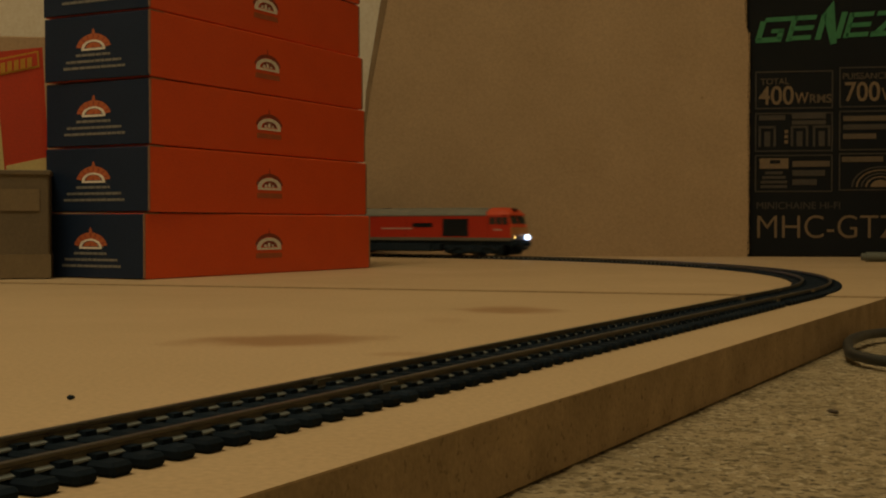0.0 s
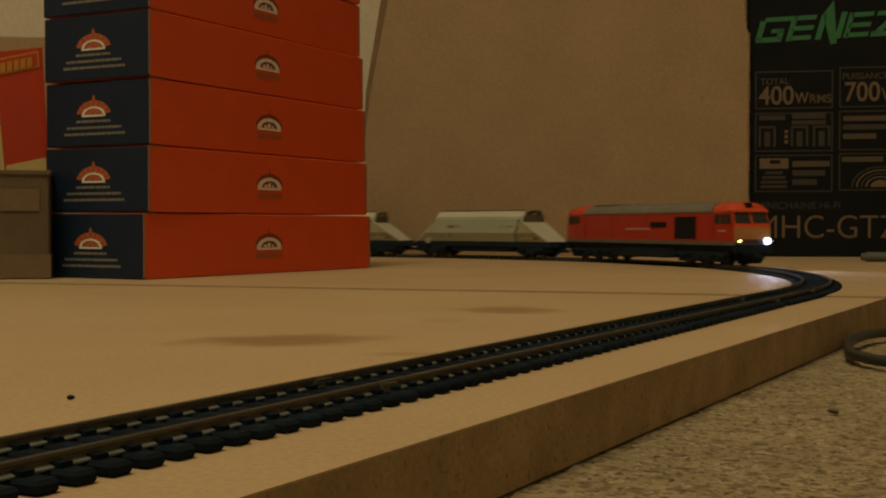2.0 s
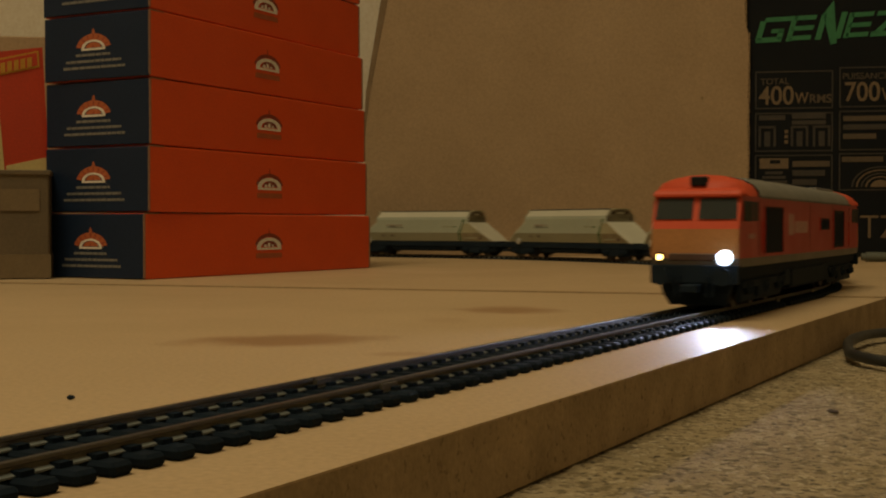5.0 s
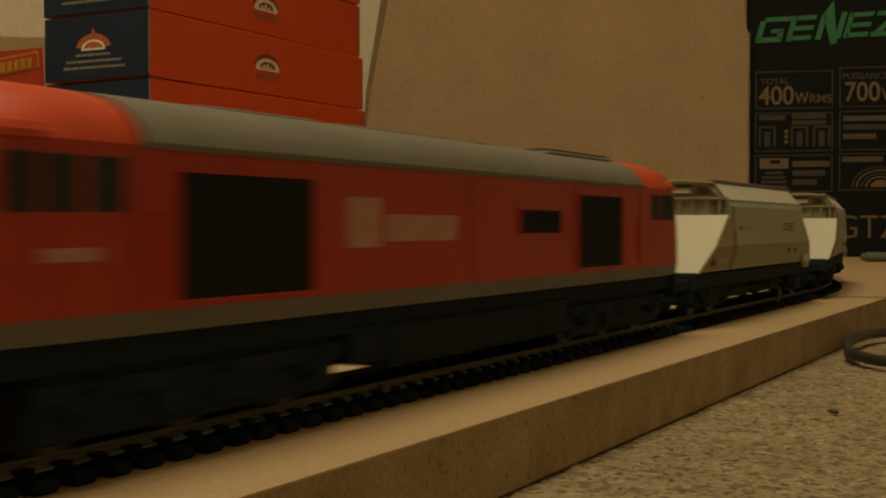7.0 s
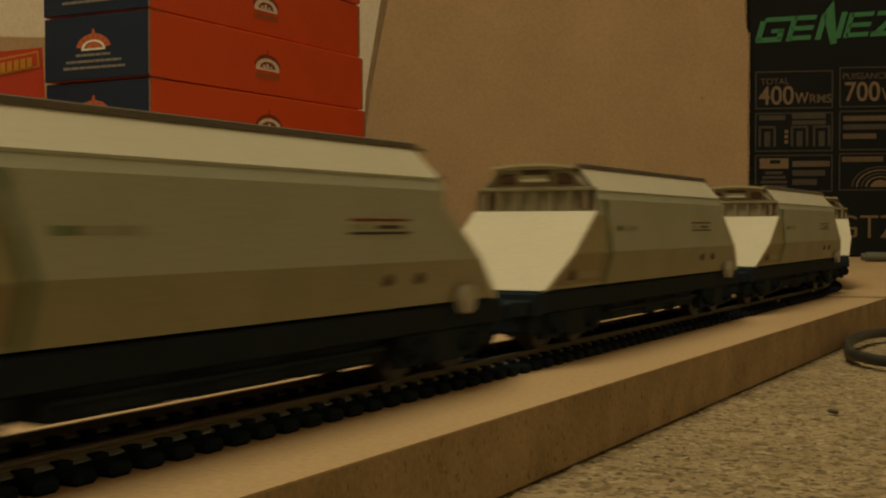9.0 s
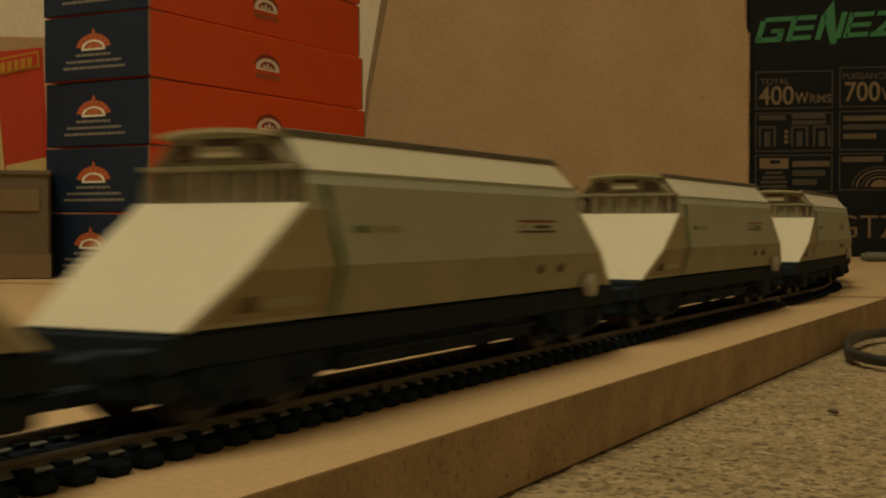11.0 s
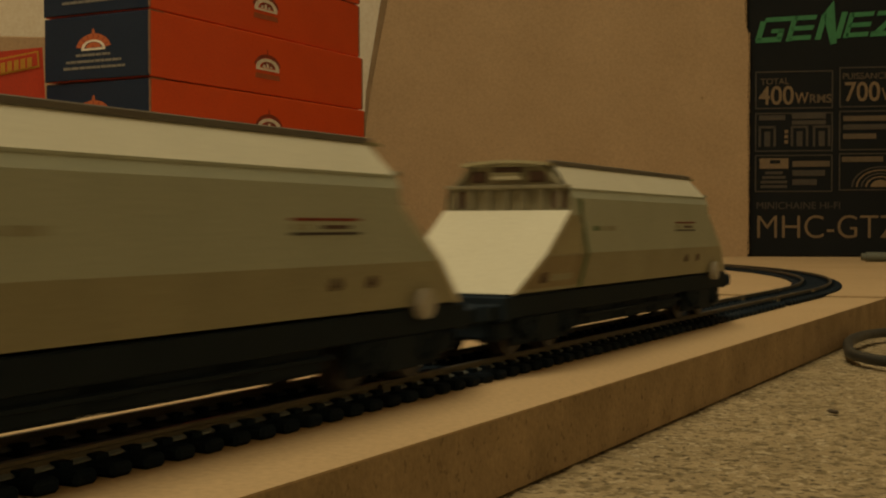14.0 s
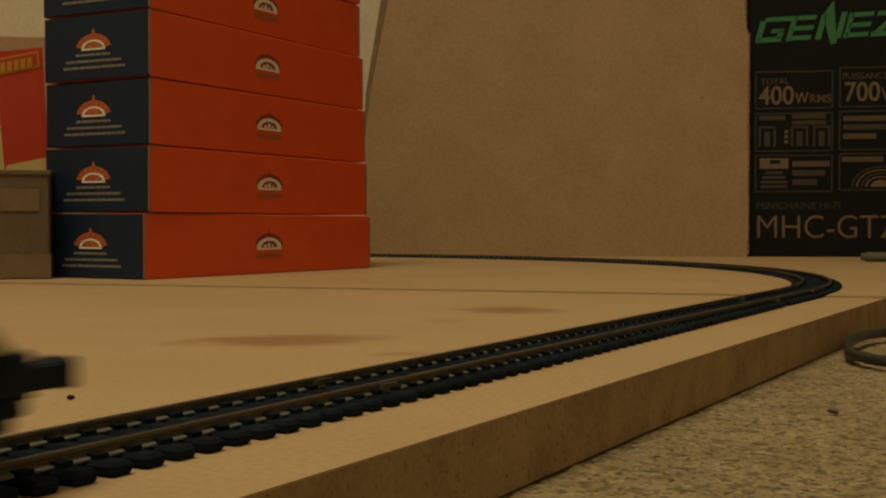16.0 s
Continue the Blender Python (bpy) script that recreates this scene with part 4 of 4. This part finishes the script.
            rings.append([bm.verts.new((P(x), y * MM, z * MM)) for y, z in ring])
        n = len(rings[0])
        for q in range(n):
            bm.faces.new((rings[0][q], rings[0][(q + 1) % n], rings[1][(q + 1) % n], rings[1][q]))
        for ring in rings:
            for q in range(6):
                bm.faces.new((ring[q], ring[q + 1], ring[n - 2 - q], ring[n - 1 - q]))
        bmesh.ops.recalc_face_normals(bm, faces=bm.faces)
        part("roof_lip", bm, M_BAY, thing, "tan arched lip over the end plate")
        # headstock, buffers, coupling, hand wheel
        x0, x1 = sorted((base + sg * -4.0, base + sg * -1.0))
        part("headstock", mm_box(x0, x1, -15.0, 15.0, 9.0, 14.8, bevel=0.4), M_BLACK, thing, "black headstock")
        x0, x1 = sorted((base + sg * -13.6, base + sg * -6))
        part("coupling", mm_box(x0, x1, -3.6, 3.6, 4.6, 7.4, bevel=0.5), M_BLACK, thing, "chunky black coupling")
        part("draw_gear", mm_box(*sorted((base + sg * -3.2, base + sg * 12)), -12.6, 12.6, 4.4, 9.2, bevel=0.8), M_BLACK, thing, "black draw gear under the headstock")
        for s in (-1, 1):
            bm = bmesh.new()
            mm_box(*sorted((base + sg * -10.8, base + sg * -3.0)), s * 11.2 - 2.3, s * 11.2 + 2.3, 9.6, 13.0, bm, 0.4)
            mm_box(*sorted((base + sg * -12.2, base + sg * -10.6)), s * 11.2 - 3.2, s * 11.2 + 3.2, 9.3, 13.5, bm, 0.5)
            part("buffer", bm, M_BLACK, thing, "oblong black buffer")
        x0, x1 = sorted((base + sg * -3, base + sg * 30))
        part("end_platform", mm_box(x0, x1, -14.5, 14.5, 14.4, 15.2), M_BLACK, thing)
    # pale hand wheel boards at the trailing end
    for s in (-1, 1):
        bm = bmesh.new()
        rod(bm, (-(LEN - 18) * MM, s * 0.0160, 0.0157), (-(LEN - 18) * MM, s * 0.0180, 0.0157), 0.0030, 16)
        part("hand_wheel", bm, M_WHITEPART, thing, "round off-white hand wheel")
        yy = sorted((s * 16.2, s * 17.95))
        # stripe, data panels, small fittings
        bm = bmesh.new()
        for (z0, w0), (z1, w1) in ((lv[0], lv[1]), (lv[1], lv[3])):
            xs0, xs1 = 38.5 - max(z0 - 24, 0) * 0.42, 38.5 - max(z1 - 24, 0) * 0.42
            vs = [bm.verts.new((-x * MM, s * (w + 0.12) * MM, z * MM)) for x, w, z in ((xs0, w0, z0), (xs0 + 2.1, w0, z0), (xs1 + 2.1, w1, z1), (xs1, w1, z1))]
            bm.faces.new(vs)
        part("green_stripe", bm, M_WAGON_GREEN, thing, "narrow green stripe")
        # weathered leading end bays between the slope sheet and the first rib
        for nm, mat, q in (("end_bay", M_BAY, ((13.4, 17.6, 24.0), (38.2, 17.6, 24.0), (34.2, 17.6, 33.6), (27.4, 17.6, 33.6))),
                           ("end_bay_foot", M_BAY_LOW, ((3.0, 15.4, 16.0), (37.8, 15.4, 16.0), (37.8, 17.5, 23.6), (13.6, 17.5, 23.6)))):
            bm = bmesh.new()
            bm.faces.new([bm.verts.new((-x * MM, s * (w + 0.06) * MM, z * MM)) for x, w, z in q])
            r = bmesh.ops.extrude_face_region(bm, geom=bm.faces[:])
            bmesh.ops.translate(bm, verts=[v for v in r["geom"] if isinstance(v, bmesh.types.BMVert)], vec=(0, -s * 0.0004, 0))
            bmesh.ops.recalc_face_normals(bm, faces=bm.faces)
            part(nm, bm, mat, thing, "tan weathered end bay sheet")
        yq = sorted((s * 17.3, s * 17.72))
        part("data_panel", mm_box(113, 134, *yq, 29.3, 29.8), M_DARKINK, thing)
        part("data_panel", mm_box(113, 134, *yq, 31.7, 32.2), M_INK_DARKRED, thing)
        part("data_panel", mm_box(113.4, 133.6, *sorted((s * 17.3, s * 17.66)), 29.9, 31.6), M_WAGON, thing)
        part("data_panel", mm_box(122, 131, *yq, 30.3, 31.0), M_LATCH, thing)
        for x in (113.6, 116.4):
            part("data_panel", mm_box(x, x + 1.6, *yq, 30.2, 31.2), M_WAGON_LOW, thing)
        for i, x in enumerate((44, 48, 53, 57)):
            part("number_bar", mm_box(x, x + 3, *yq, 29.6, 30.9), M_WAGON_GREEN if i < 1 else M_WAGON_LOW, thing)
        for x in (126, 138):
            part("latch", mm_box(x, x + 3.4, *sorted((s * 16.0, s * 17.15)), 19.6, 22.6, bevel=0.9), M_LATCH, thing, "small dark brown latch")
        part("inspection_plate", mm_box(13, 16.4, *sorted((s * 15.2, s * 16.5)), 17.2, 21.6, bevel=0.3), M_LATCH, thing, "dark brown inspection plate")
        part("end_bay_panel", mm_box(18.5, 33, *sorted((s * 15.2, s * 16.35)), 17.4, 20.6, bevel=0.3), M_WAGON_LOW, thing)
        part("end_bay_seam", mm_box(35.6, 36.2, *sorted((s * 17.3, s * 17.85)), 24.2, 37.6), M_WAGON_LOW, thing)
        part("crease_rail", mm_box(30, LEN - 30, *sorted((s * 16.4, s * 17.1)), 39.9, 40.4), M_WAGON, thing)
        part("top_rim", mm_box(30, LEN - 30, *sorted((s * 10.4, s * 12.0)), 46.2, 47.5, bevel=0.2), M_SOLE, thing, "dark rim along the open top")
        part("sole_bar", mm_box(-1.5, LEN + 1.5, *sorted((s * 12.6, s * 15.0)), 9.6, 14.6, bevel=0.3), M_BLACK, thing, "black sole bar")
        bm = bmesh.new()
        rod(bm, (-46 * MM, s * 0.0135, 0.0076), (-(LEN - 46) * MM, s * 0.0135, 0.0076), 0.0006, 6)
        part("brake_rod", bm, M_BLACK, thing)
    part("load_cover", mm_box(32, LEN - 32, -10.6, 10.6, 45.6, 46.4), M_WAGON_LOW, thing)
    for x in (60, 88.5, 117):
        bm = bmesh.new()
        mm_box(x - 14, x + 14, -12.4, 12.4, 4.6, 15.3, bm, 0.8)
        mm_box(x - 9, x + 9, -13.2, 13.2, 5.1, 9.6, bm, 0.4)
        part("discharge_chute", bm, M_BLACK, thing, "black discharge chute")
    for x in (22, LEN - 22):
        SPIN.extend((w, 6.2) for w in bogie(thing, x, 17.5, (-11.5, 11.5), 6.2, 14.6))
    return thing


M_LETTER = material("pale_lettering", (0.50, 0.26, 0.21), 0.5, scale=400, bump=0)
M_DARKINK = material("dark_ink", (0.05, 0.04, 0.035), 0.6, scale=300, bump=0)
LOCO = locomotive()
first = hopper()
WAGONS = [first]
for _ in range(5):
    c = copy_thing(first, Matrix.Identity(4))
    WAGONS.append(c)
    SPIN.extend((o, 6.2) for o in c.children_recursive if o.name.startswith("wheelset"))


# ---- the track, in sections, each with its rails and sleepers ----
PITCH = 0.0069


def sleeper_mesh():
    bm = bmesh.new()
    block(bm, -0.0022, 0.0022, -0.0139, 0.0139, 0.0, 0.0021, 0.0006)
    for s in (-1, 1):
        block(bm, -0.0012, 0.0012, s * 0.0077 - 0.0023, s * 0.0077 + 0.0023, 0.0021, 0.0029)
    me = bpy.data.meshes.new("sleeper")
    bm.to_mesh(me)
    bm.free()
    me.materials.append(M_SLEEPER)
    return me


SLEEPER = sleeper_mesh()


def track_section(s0, s1, name, label):
    thing = holder(name)
    tagged(thing, label, "track", "model railway track")
    n = max(2, int((s1 - s0) / 0.008))

    def path(side):
        out = []
        for i in range(n + 1):
            s = s0 + 0.0002 + (s1 - s0 - 0.0004) * i / n
            p = on_track(s, side)
            v = (on_track(s, side + 0.01) - p).normalized()
            out.append((p, v))
        return out

    web = [(-0.0005, 0.0022), (0.0005, 0.0022), (0.0004, 0.0026), (0.0004, 0.0033), (0.0007, 0.0035), (0.0007, 0.00402), (-0.0007, 0.00402), (-0.0007, 0.0035), (-0.0004, 0.0033), (-0.0004, 0.0026)]
    head = [(-0.00062, 0.0039), (0.00062, 0.0039), (0.00055, RAIL_TOP), (-0.00055, RAIL_TOP)]
    foot = [(-0.0013, 0.0020), (0.0013, 0.0020), (0.0013, 0.0023), (0.0005, 0.0026), (-0.0005, 0.0026), (-0.0013, 0.0023)]
    strip = [(-0.0013, 0.0), (0.0013, 0.0), (0.0013, 0.0017), (-0.0013, 0.0017)]
    for s in (-0.0077, 0.0077):
        r = part("rail", sweep(path(s), web), M_RAIL, thing, "tarnished brown metal rail")
        part("rail_head", sweep(path(s), head), M_RAILTOP, r, "worn shiny rail head")
        part("rail_foot", sweep(path(s), foot), M_RAILFOOT, r, "grey metal rail foot")
        part("sleeper_web", sweep(path(s), strip), M_SLEEPER, thing)
        bm = bmesh.new()
        for e in (s0 + 0.003,):
            p = on_track(e, s)
            w = (on_track(e + 0.001, s) - p).normalized()
            v = Vector((-w.y, w.x, 0))
            for d in (-1, 1):
                c = p + v * d * 0.0009
                vs = [c + w * a + v * b + Vector((0, 0, z)) for a in (-0.0028, 0.0028) for b in (-0.0004, 0.0004) for z in (0.0023, 0.0037)]
                q = [bm.verts.new(x) for x in vs]
                for ix in ((0, 1, 3, 2), (4, 6, 7, 5), (0, 4, 5, 1), (2, 3, 7, 6), (0, 2, 6, 4), (1, 5, 7, 3)):
                    bm.faces.new([q[i] for i in ix])
        part("rail_joiner", bm, M_RAIL, thing, "folded metal rail joiner")
    k0, k1 = math.ceil((s0 + 0.001) / PITCH), math.floor((s1 - 0.001) / PITCH)
    for k in range(k0, k1 + 1):
        s = k * PITCH
        p, q = on_track(s), on_track(s, 0.01)
        ob = new("sleeper", SLEEPER)
        ob.parent = thing
        ob.matrix_basis = Matrix.Translation(p) @ pose(0, 0, 0, 0, 0, math.degrees(math.atan2(q.y - p.y, q.x - p.x)) - 90)


EIGHTH = ARC / 4
for a, b in ((-0.1255, 0.2095), (0.2095, 0.5445), (0.5445, CURVE_START)):
    track_section(a, b, "straight_track", "straight model track with black plastic sleepers on the board")
for k in range(4):
    track_section(CURVE_START + k * EIGHTH, CURVE_START + (k + 1) * EIGHTH, "curved_track", "curved model track with black plastic sleepers on the board")
track_section(CURVE_START + ARC, CURVE_START + ARC + 0.335, "straight_track", "straight model track behind the stacked boxes")


# ---- what moves ----
RUN = ((0.0, 1.342), (0.7, 1.216), (1.3, 1.1095), (2.0, 0.983), (3.0, 0.805), (3.6, 0.697), (4.2, 0.590), (5.2, 0.412), (6.3, 0.2185), (7.0, 0.1010), (7.5, 0.0195), (8.0, -0.0620), (8.5, -0.1450), (9.0, -0.2320), (11.5, -0.6550), (12.0, -0.7390), (12.5, -0.8200), (13.0, -0.9010), (14.0, -1.0690), (14.5, -1.1500), (15.0, -1.2325), (15.5, -1.3160), (16.0, -1.3940))


def nose_at(t):
    """How far along the track the locomotive's nose is: a smooth curve through RUN."""
    k = max(i for i in range(len(RUN) - 1) if RUN[i][0] <= t or i == 0)
    def slope(i):
        a, b = max(i - 1, 0), min(i + 1, len(RUN) - 1)
        return (RUN[b][1] - RUN[a][1]) / (RUN[b][0] - RUN[a][0])
    (t0, s0), (t1, s1) = RUN[k], RUN[k + 1]
    h = t1 - t0
    u = (t - t0) / h
    return (2 * u**3 - 3 * u**2 + 1) * s0 + (u**3 - 2 * u**2 + u) * h * slope(k) + (3 * u**2 - 2 * u**3) * s1 + (u**3 - u**2) * h * slope(k + 1)


def riding(front, bogie_a, bogie_b):
    """The pose of a vehicle whose front is at that place and whose bogies stand that far behind it."""
    a, b = on_track(front + bogie_a), on_track(front + bogie_b)
    w = (a - b).normalized()
    p = a + w * bogie_a
    return Matrix.Translation((p.x, p.y, RAIL_TOP)) @ pose(0, 0, 0, 0, 0, math.degrees(math.atan2(w.y, w.x)))


def motions():
    times = [round(0.2 * i, 3) for i in range(81)]
    walk(LOCO, [(t, riding(nose_at(t), 0.048, 0.228)) for t in times])
    for k, w in enumerate(WAGONS):
        at = 0.303 + 0.2048 * k
        walk(w, [(t, riding(nose_at(t) + at, 0.022, 0.155)) for t in times])
    ticks = [i / 30 for i in range(481)]
    for w, r in SPIN:
        home = w.location.copy()
        walk(w, [(t, Matrix.Translation(home) @ pose(0, 0, 0, 0, -math.degrees(nose_at(t) / (r * MM)), 0)) for t in ticks])


motions()
